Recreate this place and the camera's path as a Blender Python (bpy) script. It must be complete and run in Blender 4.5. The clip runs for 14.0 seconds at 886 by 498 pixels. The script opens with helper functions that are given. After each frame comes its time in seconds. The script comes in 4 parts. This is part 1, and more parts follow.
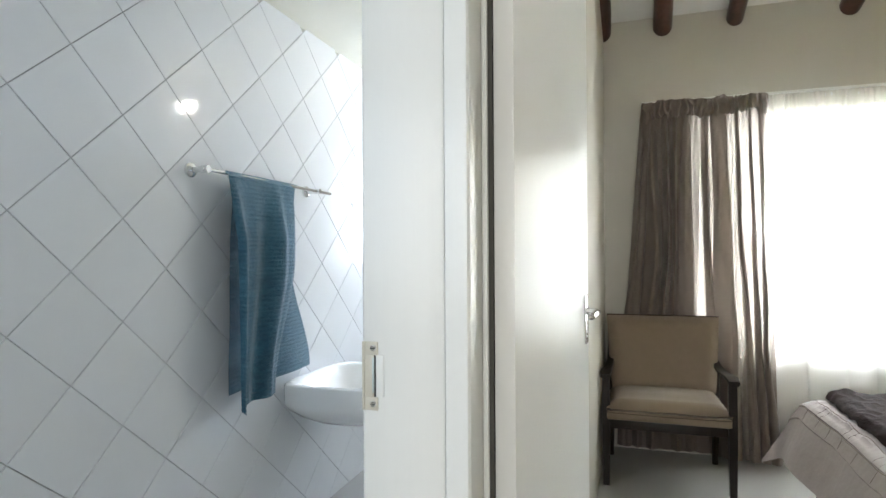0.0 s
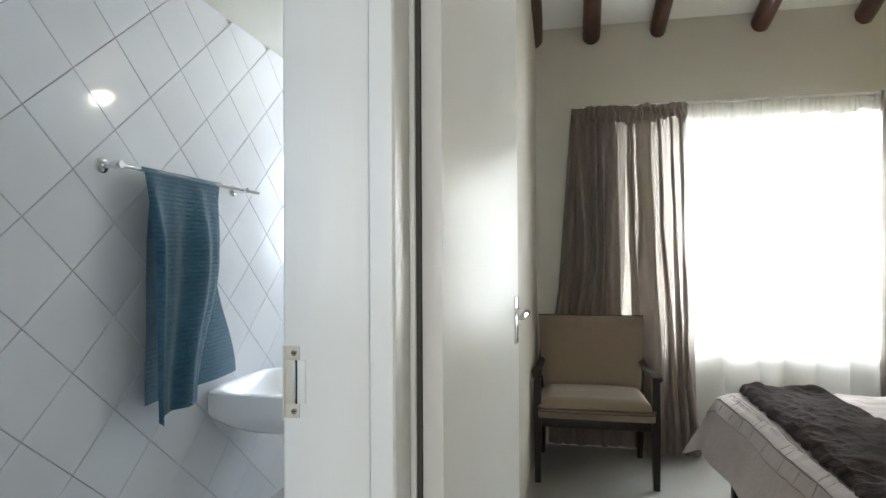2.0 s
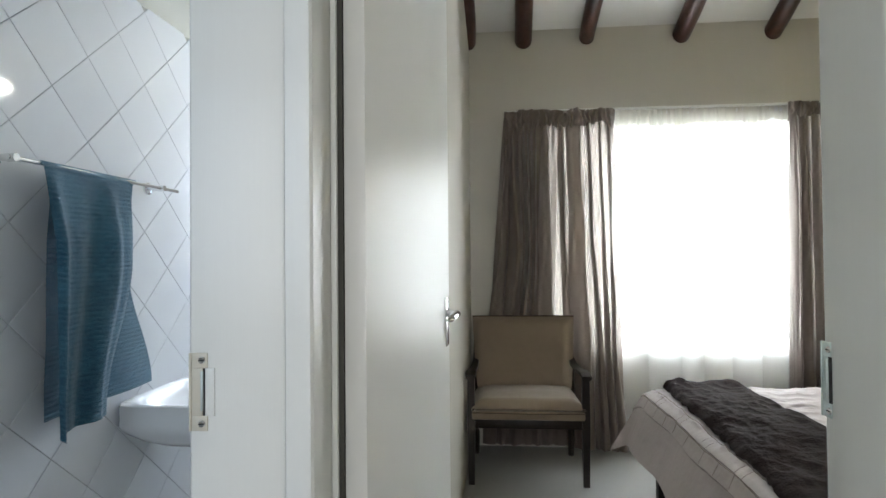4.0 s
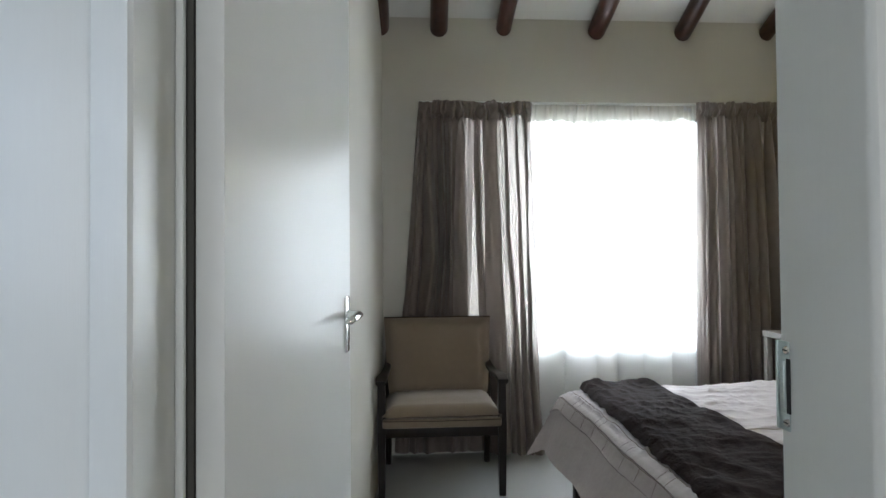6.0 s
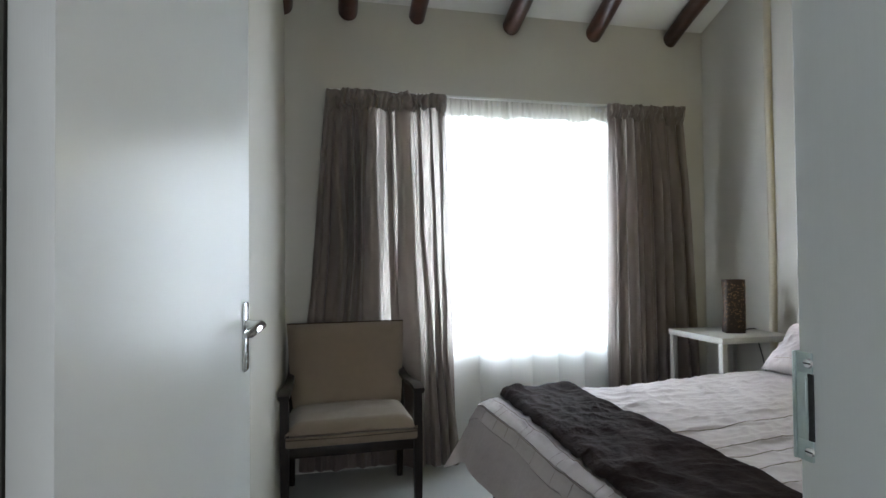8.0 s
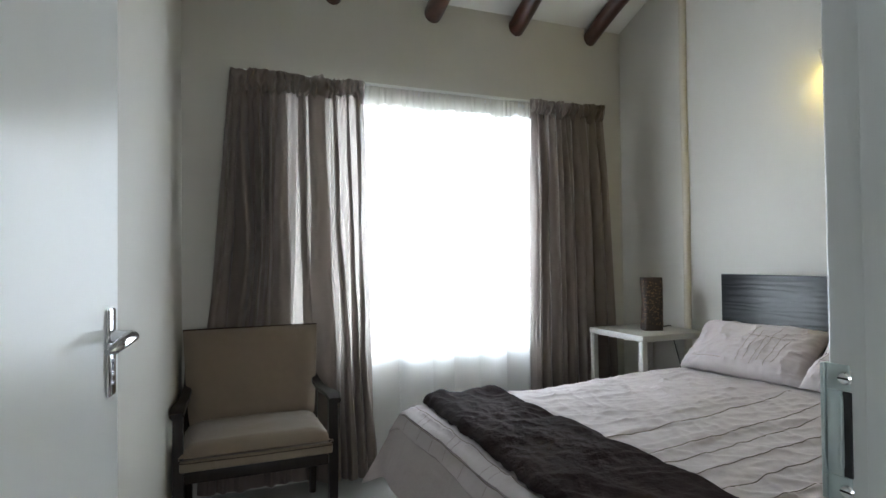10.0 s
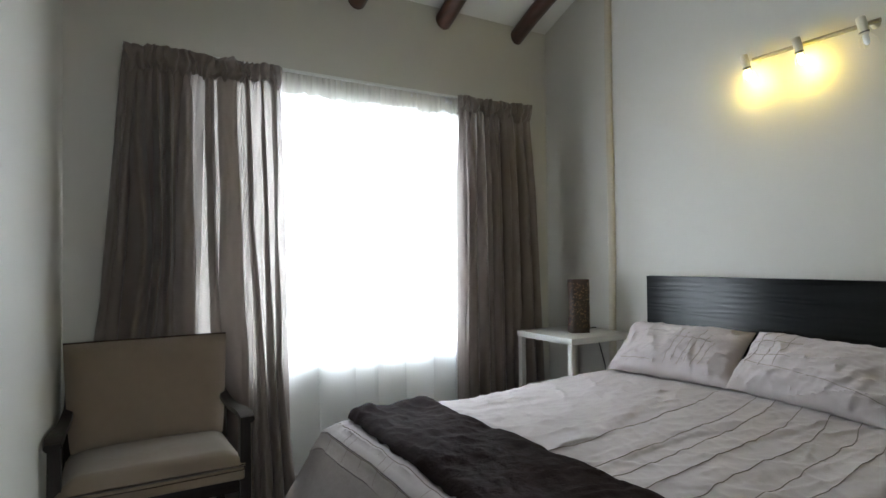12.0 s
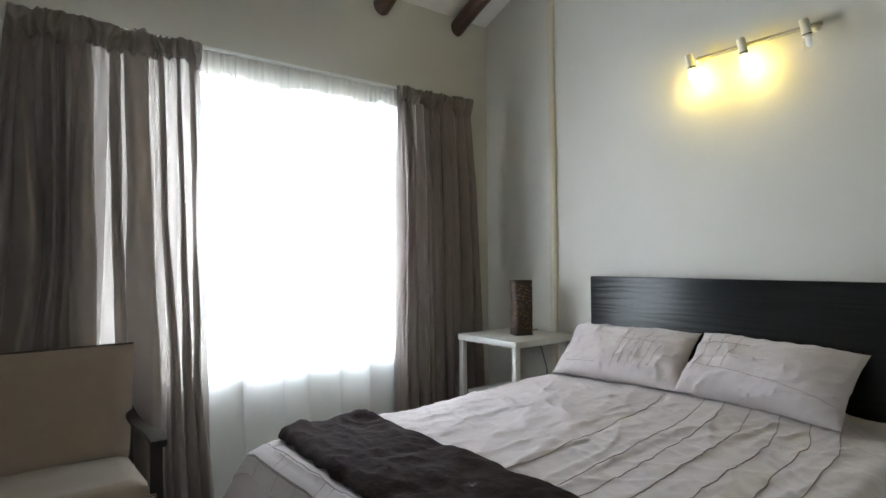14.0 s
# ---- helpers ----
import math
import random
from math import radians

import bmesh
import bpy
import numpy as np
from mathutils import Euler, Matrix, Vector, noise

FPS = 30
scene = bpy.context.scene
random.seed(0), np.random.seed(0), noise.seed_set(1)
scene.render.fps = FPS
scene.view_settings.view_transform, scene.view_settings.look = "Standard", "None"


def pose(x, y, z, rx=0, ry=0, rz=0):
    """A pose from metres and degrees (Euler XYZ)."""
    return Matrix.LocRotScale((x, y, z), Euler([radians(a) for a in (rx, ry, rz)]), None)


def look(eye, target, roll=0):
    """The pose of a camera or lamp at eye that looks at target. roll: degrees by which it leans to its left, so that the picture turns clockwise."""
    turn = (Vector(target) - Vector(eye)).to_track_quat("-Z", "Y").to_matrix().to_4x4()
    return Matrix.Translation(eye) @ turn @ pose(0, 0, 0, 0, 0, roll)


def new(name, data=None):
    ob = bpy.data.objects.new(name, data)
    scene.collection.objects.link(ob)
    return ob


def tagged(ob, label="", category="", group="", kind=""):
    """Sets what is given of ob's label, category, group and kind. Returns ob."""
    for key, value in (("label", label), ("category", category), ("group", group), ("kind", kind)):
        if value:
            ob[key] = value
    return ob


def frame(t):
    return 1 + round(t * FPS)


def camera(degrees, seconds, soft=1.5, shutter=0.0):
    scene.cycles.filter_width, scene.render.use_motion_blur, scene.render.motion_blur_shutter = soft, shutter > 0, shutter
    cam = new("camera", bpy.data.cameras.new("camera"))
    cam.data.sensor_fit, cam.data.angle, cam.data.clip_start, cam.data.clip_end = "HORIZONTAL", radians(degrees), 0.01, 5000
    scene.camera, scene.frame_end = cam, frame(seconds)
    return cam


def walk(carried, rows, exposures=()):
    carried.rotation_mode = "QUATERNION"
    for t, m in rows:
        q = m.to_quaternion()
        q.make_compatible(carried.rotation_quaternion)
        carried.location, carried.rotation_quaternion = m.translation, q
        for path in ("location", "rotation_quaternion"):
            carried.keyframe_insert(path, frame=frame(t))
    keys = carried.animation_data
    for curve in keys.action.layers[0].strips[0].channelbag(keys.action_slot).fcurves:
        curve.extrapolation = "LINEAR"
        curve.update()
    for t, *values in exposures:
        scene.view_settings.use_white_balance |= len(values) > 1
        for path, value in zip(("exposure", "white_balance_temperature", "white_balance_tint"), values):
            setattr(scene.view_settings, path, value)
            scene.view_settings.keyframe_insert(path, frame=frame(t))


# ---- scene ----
# camera and walk: seconds, x, y, z, yaw, pitch, lean
cam = camera(76.5, 14.0)
PATH = [
    (0.0, -0.050, 0.213, 1.232, 17.80, 0.47, 0.29),
    (0.5, -0.039, 0.218, 1.230, 16.27, 0.54, 0.31),
    (1.0, -0.041, 0.225, 1.229, 14.70, 0.60, 0.33),
    (1.5, -0.044, 0.233, 1.230, 13.04, 0.66, 0.31),
    (2.0, -0.037, 0.238, 1.229, 11.42, 0.65, 0.31),
    (2.5, -0.031, 0.240, 1.229, 9.78, 0.69, 0.35),
    (3.0, -0.036, 0.246, 1.226, 8.04, 0.74, 0.41),
    (5.3, 0.002, 0.399, 1.206, 0.14, 1.00, 0.49),
    (5.5, -0.006, 0.427, 1.201, -0.90, 0.97, 0.47),
    (6.0, 0.005, 0.488, 1.198, -3.33, 1.01, 0.45),
    (6.5, 0.004, 0.558, 1.201, -5.96, 1.09, 0.50),
    (7.0, -0.006, 0.609, 1.193, -8.59, 1.17, 0.55),
    (7.5, -0.012, 0.659, 1.194, -11.07, 1.13, 0.60),
    (8.0, -0.023, 0.697, 1.190, -13.20, 1.12, 0.59),
    (10.5, 0.015, 0.922, 1.179, -24.01, 1.07, 0.63),
    (11.0, 0.021, 0.962, 1.179, -26.21, 1.11, 0.63),
    (11.5, 0.023, 1.011, 1.180, -28.26, 1.11, 0.62),
    (12.0, 0.025, 1.057, 1.182, -30.40, 1.10, 0.61),
    (12.5, 0.027, 1.107, 1.184, -32.51, 1.08, 0.64),
    (13.0, 0.032, 1.149, 1.185, -34.37, 1.06, 0.63),
    (13.5, 0.047, 1.191, 1.180, -36.14, 1.03, 0.59),
    (14.0, 0.069, 1.240, 1.182, -37.77, 1.04, 0.54),
]
EXPOSURES = [(0.0, 0.93, 7100, 10), (1.5, 0.66, 7050, 10), (3.0, 0.59, 7000, 10), (5.5, 0.32, 6500, 10), (6.5, 0.24, 6330, 10), (8.0, 0.19, 6260, 10), (10.5, 0.15, 6320, 10), (11.5, 0.05, 6330, 10), (13.0, 0.17, 6400, 10), (14.0, 0.30, 6380, 10)]
walk(cam, [(t, pose(x, y, z, 90 + pitch, lean, yaw)) for t, x, y, z, yaw, pitch, lean in PATH], EXPOSURES)

# ---- world and lamps ----
world = bpy.data.worlds.new("sky")
scene.world = world
world.use_nodes = True
wn = world.node_tree
sky = wn.nodes.new("ShaderNodeTexSky")
sky.sky_type, sky.sun_disc = "NISHITA", False
sky.sun_elevation, sky.sun_rotation = radians(50), radians(160)
wn.nodes["Background"].inputs["Strength"].default_value = 0.12
wn.links.new(sky.outputs["Color"], wn.nodes["Background"].inputs["Color"])


def lamp(name, kind, m, power, colour=(1, 1, 1), **more):
    data = bpy.data.lights.new(name, kind)
    data.energy, data.color = power, colour
    if kind == "AREA":
        data.shape, data.size, data.size_y = "RECTANGLE", more["w"], more["h"]
        if "spread" in more:
            data.spread = more["spread"]
    if kind in ("POINT", "SPOT"):
        data.shadow_soft_size = more.get("soft", 0.02)
    if kind == "SPOT":
        data.spot_size, data.spot_blend = more["cone"], 0.7
    if kind == "SUN":
        data.angle = radians(0.5)
    ob = new(name, data)
    ob.matrix_world = m
    return ob


lamp("sun", "SUN", look((0, 0, 0), (0.35, 0.75, -1.0)), 3.0, (1, 0.95, 0.86))
# daylight standing in the openings; the bathroom's south and hall openings are unseen additions
lamp("bedroom_window_light", "AREA", look((1.10, 4.40, 1.50), (1.10, 0, 1.50)), 330, (0.82, 0.92, 1.0), w=2.2, h=2.4)
lamp("bathroom_window_light", "AREA", look((-1.085, 4.172, 1.55), (-1.085, 0, 1.55)), 34, (0.64, 0.78, 1.0), w=0.50, h=0.88)
# fill for the left-hand tiles, from an added window with no seen source
lamp("bathroom_fill_light", "AREA", look((-1.025, -0.62, 1.55), (-1.025, 3, 1.4)), 6.5, (0.58, 0.75, 1.0), w=0.5, h=0.84)
# assumed light from behind the camera onto the door frames, source unseen
lamp("hall_fill_light", "AREA", look((0.25, -1.52, 1.50), (0.25, 3, 1.40)), 15.5, (0.90, 0.95, 1.0), w=0.86, h=1.2)

# ---- materials ----


def material(name, colour, rough=0.6, metal=0.0, second=None, scale=8.0, mix=0.35, bump=0.0, bump_scale=60.0, spec=0.5,
             coat=0.0, sheen=0.0, stretch=(1, 1, 1), detail=6.0, random_tone=0.0):
    """A principled material with variation at two scales and a fine relief."""
    m = bpy.data.materials.new(name)
    m.use_nodes = True
    nt = m.node_tree
    p = nt.nodes["Principled BSDF"]
    p.inputs["Roughness"].default_value, p.inputs["Metallic"].default_value = rough, metal
    p.inputs["Specular IOR Level"].default_value = spec
    p.inputs["Coat Weight"].default_value, p.inputs["Sheen Weight"].default_value = coat, sheen
    tc = nt.nodes.new("ShaderNodeTexCoord")
    mp = nt.nodes.new("ShaderNodeMapping")
    mp.inputs["Scale"].default_value = stretch
    nt.links.new(tc.outputs["Object"], mp.inputs["Vector"])
    second = second or tuple(c * 0.86 for c in colour)
    n1 = nt.nodes.new("ShaderNodeTexNoise")
    n1.inputs["Scale"].default_value, n1.inputs["Detail"].default_value = scale, detail
    n2 = nt.nodes.new("ShaderNodeTexNoise")
    n2.inputs["Scale"].default_value, n2.inputs["Detail"].default_value = scale * 0.14, 3
    nt.links.new(mp.outputs["Vector"], n1.inputs["Vector"])
    nt.links.new(mp.outputs["Vector"], n2.inputs["Vector"])
    add = nt.nodes.new("ShaderNodeMath")
    add.operation = "MULTIPLY_ADD"
    nt.links.new(n1.outputs["Fac"], add.inputs[0])
    add.inputs[1].default_value = 0.6
    half = nt.nodes.new("ShaderNodeMath")
    half.operation = "MULTIPLY"
    half.inputs[1].default_value = 0.4
    nt.links.new(n2.outputs["Fac"], half.inputs[0])
    nt.links.new(half.outputs[0], add.inputs[2])
    ramp = nt.nodes.new("ShaderNodeValToRGB")
    ramp.color_ramp.elements[0].position, ramp.color_ramp.elements[1].position = 0.5 - mix, 0.5 + mix
    ramp.color_ramp.elements[0].color, ramp.color_ramp.elements[1].color = (*second, 1), (*colour, 1)
    nt.links.new(add.outputs[0], ramp.inputs["Fac"])
    out = ramp.outputs["Color"]
    if random_tone:
        info = nt.nodes.new("ShaderNodeObjectInfo")
        hsv = nt.nodes.new("ShaderNodeHueSaturation")
        mr = nt.nodes.new("ShaderNodeMapRange")
        mr.inputs["To Min"].default_value, mr.inputs["To Max"].default_value = 1 - random_tone, 1 + random_tone
        nt.links.new(info.outputs["Random"], mr.inputs["Value"])
        nt.links.new(mr.outputs["Result"], hsv.inputs["Value"])
        nt.links.new(out, hsv.inputs["Color"])
        out = hsv.outputs["Color"]
    nt.links.new(out, p.inputs["Base Color"])
    if bump:
        n3 = nt.nodes.new("ShaderNodeTexNoise")
        n3.inputs["Scale"].default_value, n3.inputs["Detail"].default_value = bump_scale, 4
        nt.links.new(mp.outputs["Vector"], n3.inputs["Vector"])
        b = nt.nodes.new("ShaderNodeBump")
        b.inputs["Strength"].default_value, b.inputs["Distance"].default_value = bump, 0.004
        nt.links.new(n3.outputs["Fac"], b.inputs["Height"])
        nt.links.new(b.outputs["Normal"], p.inputs["Normal"])
    return m


def cloth(name, colour, second, through_light, weave=900.0, open_weave=0.0, rough=0.8, sheen=0.2, stretch=(1, 1, 1), lit=None):
    """Woven cloth that lets some light through."""
    m = material(name, colour, rough, second=second, scale=40, mix=0.4, bump=0.15, bump_scale=weave, sheen=sheen, spec=0.3, stretch=stretch)
    nt = m.node_tree
    p, out = nt.nodes["Principled BSDF"], nt.nodes["Material Output"]
    tr = nt.nodes.new("ShaderNodeBsdfTranslucent")
    tr.inputs["Color"].default_value = (*(lit or [min(1, c * 1.25) for c in colour]), 1)
    mix = nt.nodes.new("ShaderNodeMixShader")
    mix.inputs["Fac"].default_value = through_light
    nt.links.new(p.outputs[0], mix.inputs[1])
    nt.links.new(tr.outputs[0], mix.inputs[2])
    last = mix
    if open_weave:
        clear = nt.nodes.new("ShaderNodeBsdfTransparent")
        last = nt.nodes.new("ShaderNodeMixShader")
        last.inputs["Fac"].default_value = open_weave
        nt.links.new(mix.outputs[0], last.inputs[1])
        nt.links.new(clear.outputs[0], last.inputs[2])
    nt.links.new(last.outputs[0], out.inputs["Surface"])
    return m


def glow(name, colour, strength):
    m = bpy.data.materials.new(name)
    m.use_nodes = True
    p = m.node_tree.nodes["Principled BSDF"]
    p.inputs["Emission Color"].default_value, p.inputs["Emission Strength"].default_value = (*colour, 1), strength
    p.inputs["Base Color"].default_value = (*colour, 1)
    return m


def wood(name, dark, light, rough, grain=3.0, axis=(0.6, 9, 9), bump=0.25):
    """Stained wood with a drawn-out grain."""
    m = material(name, light, rough, second=dark, scale=grain, mix=0.18, stretch=axis, detail=8)
    nt = m.node_tree
    mp = [n for n in nt.nodes if n.type == "MAPPING"][0]
    w = nt.nodes.new("ShaderNodeTexWave")
    w.inputs["Scale"].default_value, w.inputs["Distortion"].default_value = 1.3, 9
    w.inputs["Detail"].default_value, w.inputs["Detail Scale"].default_value = 4, 1.2
    w.bands_direction = "Z"
    nt.links.new(mp.outputs["Vector"], w.inputs["Vector"])
    b = nt.nodes.new("ShaderNodeBump")
    b.inputs["Strength"].default_value, b.inputs["Distance"].default_value = bump, 0.002
    nt.links.new(w.outputs["Fac"], b.inputs["Height"])
    nt.links.new(b.outputs["Normal"], nt.nodes["Principled BSDF"].inputs["Normal"])
    return m


M_WALL = material("wall_paint", (0.52, 0.495, 0.445), 0.5, second=(0.492, 0.468, 0.418), scale=5, bump=0.12, bump_scale=35, spec=0.35)
M_CEIL = material("ceiling_paint", (0.70, 0.69, 0.67), 0.8, scale=4, second=(0.69, 0.68, 0.66), bump=0.1, bump_scale=40)
M_BATHCEIL = material("bathroom_ceiling_paint", (0.72, 0.69, 0.58), 0.7, scale=4, bump=0.05)
M_GLOSS = material("white_enamel", (0.75, 0.755, 0.74), 0.34, second=(0.735, 0.74, 0.725), scale=6, bump=0.05, bump_scale=5, stretch=(170, 170, 3), spec=0.85)
M_FRAME = material("frame_enamel", (0.73, 0.74, 0.72), 0.33, second=(0.70, 0.705, 0.68), scale=7, bump=0.08, bump_scale=5, stretch=(170, 170, 3))
for m in (M_GLOSS, M_FRAME):
    # brush marks run upright, so highlights spread sideways
    brushed = m.node_tree.nodes.new("ShaderNodeTangent")
    brushed.direction_type, brushed.axis = "RADIAL", "Z"
    m.node_tree.links.new(brushed.outputs["Tangent"], m.node_tree.nodes["Principled BSDF"].inputs["Tangent"])
    m.node_tree.nodes["Principled BSDF"].inputs["Anisotropic"].default_value = 0.9
M_DARKGAP = material("hinge_shadow", (0.07, 0.068, 0.058), 0.7)
M_TILE = material("glazed_tile", (0.785, 0.808, 0.835), 0.07, second=(0.765, 0.788, 0.815), scale=3, bump=0.06, bump_scale=9, random_tone=0.015)
M_GROUT = material("grout", (0.50, 0.50, 0.47), 0.5, second=(0.40, 0.40, 0.37), scale=30, bump=0.3, bump_scale=200)
M_CERAMIC = material("white_ceramic", (0.84, 0.85, 0.85), 0.08, second=(0.82, 0.83, 0.83), scale=2)
M_CHROME = material("chrome", (0.82, 0.83, 0.84), 0.09, 1.0, second=(0.74, 0.75, 0.76), scale=20, bump=0.02)
M_STEEL = material("worn_strike_plate", (0.46, 0.53, 0.52), 0.42, 0.55, second=(0.54, 0.62, 0.61), scale=25, bump=0.2, bump_scale=90)
# near-black colour put in for the shade inside holes and slots
M_HOLE = material("hole_shade", (0.025, 0.025, 0.025), 0.7)
M_TOWEL = material("teal_towel", (0.050, 0.165, 0.245), 0.95, second=(0.022, 0.085, 0.140), scale=55, mix=0.2, stretch=(1, 0.5, 1.6), bump=0.9, bump_scale=420, sheen=0.4, spec=0.1)
M_FLOOR = material("polished_screed", (0.36, 0.355, 0.345), 0.3, second=(0.31, 0.305, 0.295), scale=3, bump=0.05, bump_scale=30)
M_BEAM = wood("dark_pole_wood", (0.028, 0.010, 0.008), (0.085, 0.026, 0.016), 0.32, 2.5, (9, 0.7, 9))
M_CURTAIN = cloth("taupe_curtain", (0.200, 0.160, 0.142), (0.172, 0.138, 0.123), 0.23, 700, rough=0.36, sheen=0.15, lit=(0.47, 0.42, 0.385), stretch=(0.3, 0.3, 0.12))
M_SHEER = cloth("white_voile", (0.88, 0.89, 0.89), (0.85, 0.86, 0.86), 0.58, 1200, open_weave=0.22)
# voile without backlight above the window, its dimness put into the colour
M_HEADING = cloth("shaded_voile_heading", (0.66, 0.64, 0.59), (0.60, 0.58, 0.53), 0.22, 1200)
M_DARKWOOD = wood("dark_stained_wood", (0.010, 0.007, 0.006), (0.026, 0.018, 0.014), 0.36, 3, (6, 6, 0.8))
M_DARKWOOD.node_tree.nodes["Principled BSDF"].inputs["Specular IOR Level"].default_value = 0.28
M_HEADBOARD = wood("black_brown_veneer", (0.003, 0.003, 0.0035), (0.0075, 0.007, 0.008), 0.28, 2.2, (3, 1.1, 9), 0.5)
M_HEADBOARD.node_tree.nodes["Principled BSDF"].inputs["Specular IOR Level"].default_value = 0.24
M_CUSHION = material("beige_upholstery", (0.225, 0.172, 0.125), 0.9, second=(0.195, 0.15, 0.108), scale=30, bump=0.35, bump_scale=700, sheen=0.3, spec=0.15)
M_PIPING = material("brown_piping", (0.05, 0.033, 0.022), 0.8)
M_DUVET = material("pale_beige_cotton", (0.435, 0.386, 0.384), 0.85, second=(0.395, 0.347, 0.335), scale=12, bump=0.5, bump_scale=32, sheen=0.1, spec=0.15)
dn = M_DUVET.node_tree
ridge = dn.nodes.new("ShaderNodeTexNoise")
ridge.noise_type = "RIDGED_MULTIFRACTAL"
ridge.inputs["Scale"].default_value, ridge.inputs["Detail"].default_value = 5.0, 4.0
crumple = dn.nodes.new("ShaderNodeBump")
crumple.inputs["Strength"].default_value, crumple.inputs["Distance"].default_value = 0.10, 0.012
dn.links.new([n for n in dn.nodes if n.type == "MAPPING"][0].outputs["Vector"], ridge.inputs["Vector"])
dn.links.new(ridge.outputs["Fac"], crumple.inputs["Height"])
dn.links.new(crumple.outputs["Normal"], [n for n in dn.nodes if n.type == "BUMP" and n != crumple][0].inputs["Normal"])
# shade along the overlapping tucks, put into a darker line colour
M_TUCKSHADE = material("pintuck_shade", (0.24, 0.197, 0.172), 0.9, second=(0.20, 0.165, 0.143), scale=30)
M_THROW = material("brown_faux_fur", (0.028, 0.0165, 0.0155), 0.95, second=(0.015, 0.009, 0.0085), scale=22, mix=0.25, bump=0.7, bump_scale=120, sheen=0.0, spec=0.07)
M_TABLE = material("white_laminate", (0.42, 0.40, 0.37), 0.35, second=(0.39, 0.37, 0.34), scale=6)
M_LAMPSKIN = material("brown_woven_shade", (0.045, 0.022, 0.012), 0.5, second=(0.02, 0.011, 0.007), scale=60, bump=0.6, bump_scale=120)
M_BRASS = material("gold_mesh", (0.32, 0.20, 0.11), 0.4, 0.5, second=(0.18, 0.10, 0.055), scale=60)
M_CABLE = material("cable", (0.09, 0.085, 0.08), 0.6)
M_WHITEMETAL = material("cream_metal", (0.58, 0.545, 0.46), 0.4, second=(0.54, 0.505, 0.425), scale=10)
# the bar's shade between the lamp heads, put into a darker colour
M_BARSHADED = material("shaded_bar_metal", (0.30, 0.27, 0.21), 0.5, second=(0.25, 0.22, 0.17), scale=10)
M_CONDUIT = material("cream_conduit_paint", (0.52, 0.47, 0.37), 0.5, second=(0.46, 0.41, 0.32), scale=14, bump=0.1)
M_BULB = glow("warm_bulb", (1.0, 0.80, 0.36), 60)
M_BATHBULB = glow("bathroom_bulb", (1.0, 0.97, 0.92), 110)
M_MATTRESS = material("mattress_ticking", (0.60, 0.57, 0.52), 0.9, scale=20, bump=0.2)
M_BASE = material("bed_base_fabric", (0.10, 0.085, 0.07), 0.9, scale=30, bump=0.3, bump_scale=300)
M_GLASS = bpy.data.materials.new("window_glass")
M_GLASS.use_nodes = True
M_GLASS.node_tree.nodes["Principled BSDF"].inputs["Transmission Weight"].default_value = 1.0
M_GLASS.node_tree.nodes["Principled BSDF"].inputs["Roughness"].default_value = 0.0

# ---- mesh helpers ----


def box(bm, lo, hi, bevel=0.0, m=None, segments=2):
    """A box from corner to corner, with rounded edges, placed by m."""
    made = bmesh.ops.create_cube(bm, size=1)["verts"]
    size = [b - a for a, b in zip(lo, hi)]
    mid = [(a + b) / 2 for a, b in zip(lo, hi)]
    for v in made:
        v.co = Vector((v.co[i] * size[i] + mid[i] for i in range(3)))
    if bevel:
        edges = list({e for v in made for e in v.link_edges})
        got = bmesh.ops.bevel(bm, geom=edges, offset=bevel, segments=segments, affect="EDGES", profile=0.5)
        made = list({v for f in got["faces"] for v in f.verts} | {v for v in made if v.is_valid})
    if m is not None:
        for v in made:
            v.co = m @ v.co
    return made


def tube(bm, points, radii, seg=12, flat=1.0, caps=True):
    """A round bar along points, with a radius at each."""
    points = [Vector(p) for p in points]
    if not hasattr(radii, "__len__"):
        radii = [radii] * len(points)
    rings, side = [], None
    for i, p in enumerate(points):
        d = (points[min(i + 1, len(points) - 1)] - points[max(i - 1, 0)]).normalized()
        if side is None:
            side = d.orthogonal().normalized()
        side = (side - d * side.dot(d)).normalized()
        up = d.cross(side)
        rings.append([bm.verts.new(p + radii[i] * (math.cos(a) * side + math.sin(a) * up * flat))
                      for a in (2 * math.pi * k / seg for k in range(seg))])
    for a, b in zip(rings, rings[1:]):
        for k in range(seg):
            bm.faces.new((a[k], a[(k + 1) % seg], b[(k + 1) % seg], b[k]))
    if caps:
        bm.faces.new(rings[0][::-1])
        bm.faces.new(rings[-1])


def grid(bm, nu, nv, f):
    """A sheet of nu x nv cells; f(u, v) gives the place, u and v from 0 to 1."""
    vs = [[bm.verts.new(f(i / nu, j / nv)) for j in range(nv + 1)] for i in range(nu + 1)]
    for i in range(nu):
        for j in range(nv):
            bm.faces.new((vs[i][j], vs[i + 1][j], vs[i + 1][j + 1], vs[i][j + 1]))
    return vs


def prism(bm, outline, z0, z1):
    """An upright block over a plan outline."""
    a = [bm.verts.new((x, y, z0)) for x, y in outline]
    b = [bm.verts.new((x, y, z1)) for x, y in outline]
    n = len(outline)
    for i in range(n):
        bm.faces.new((a[i], a[(i + 1) % n], b[(i + 1) % n], b[i]))
    bm.faces.new(a[::-1])
    bm.faces.new(b)


def mesh_of(bm, name, mat, smooth=True):
    bmesh.ops.recalc_face_normals(bm, faces=bm.faces)
    me = bpy.data.meshes.new(name)
    bm.to_mesh(me)
    bm.free()
    me.materials.append(mat)
    if smooth:
        me.shade_smooth()
        me.set_sharp_from_angle(angle=radians(38))
    return me


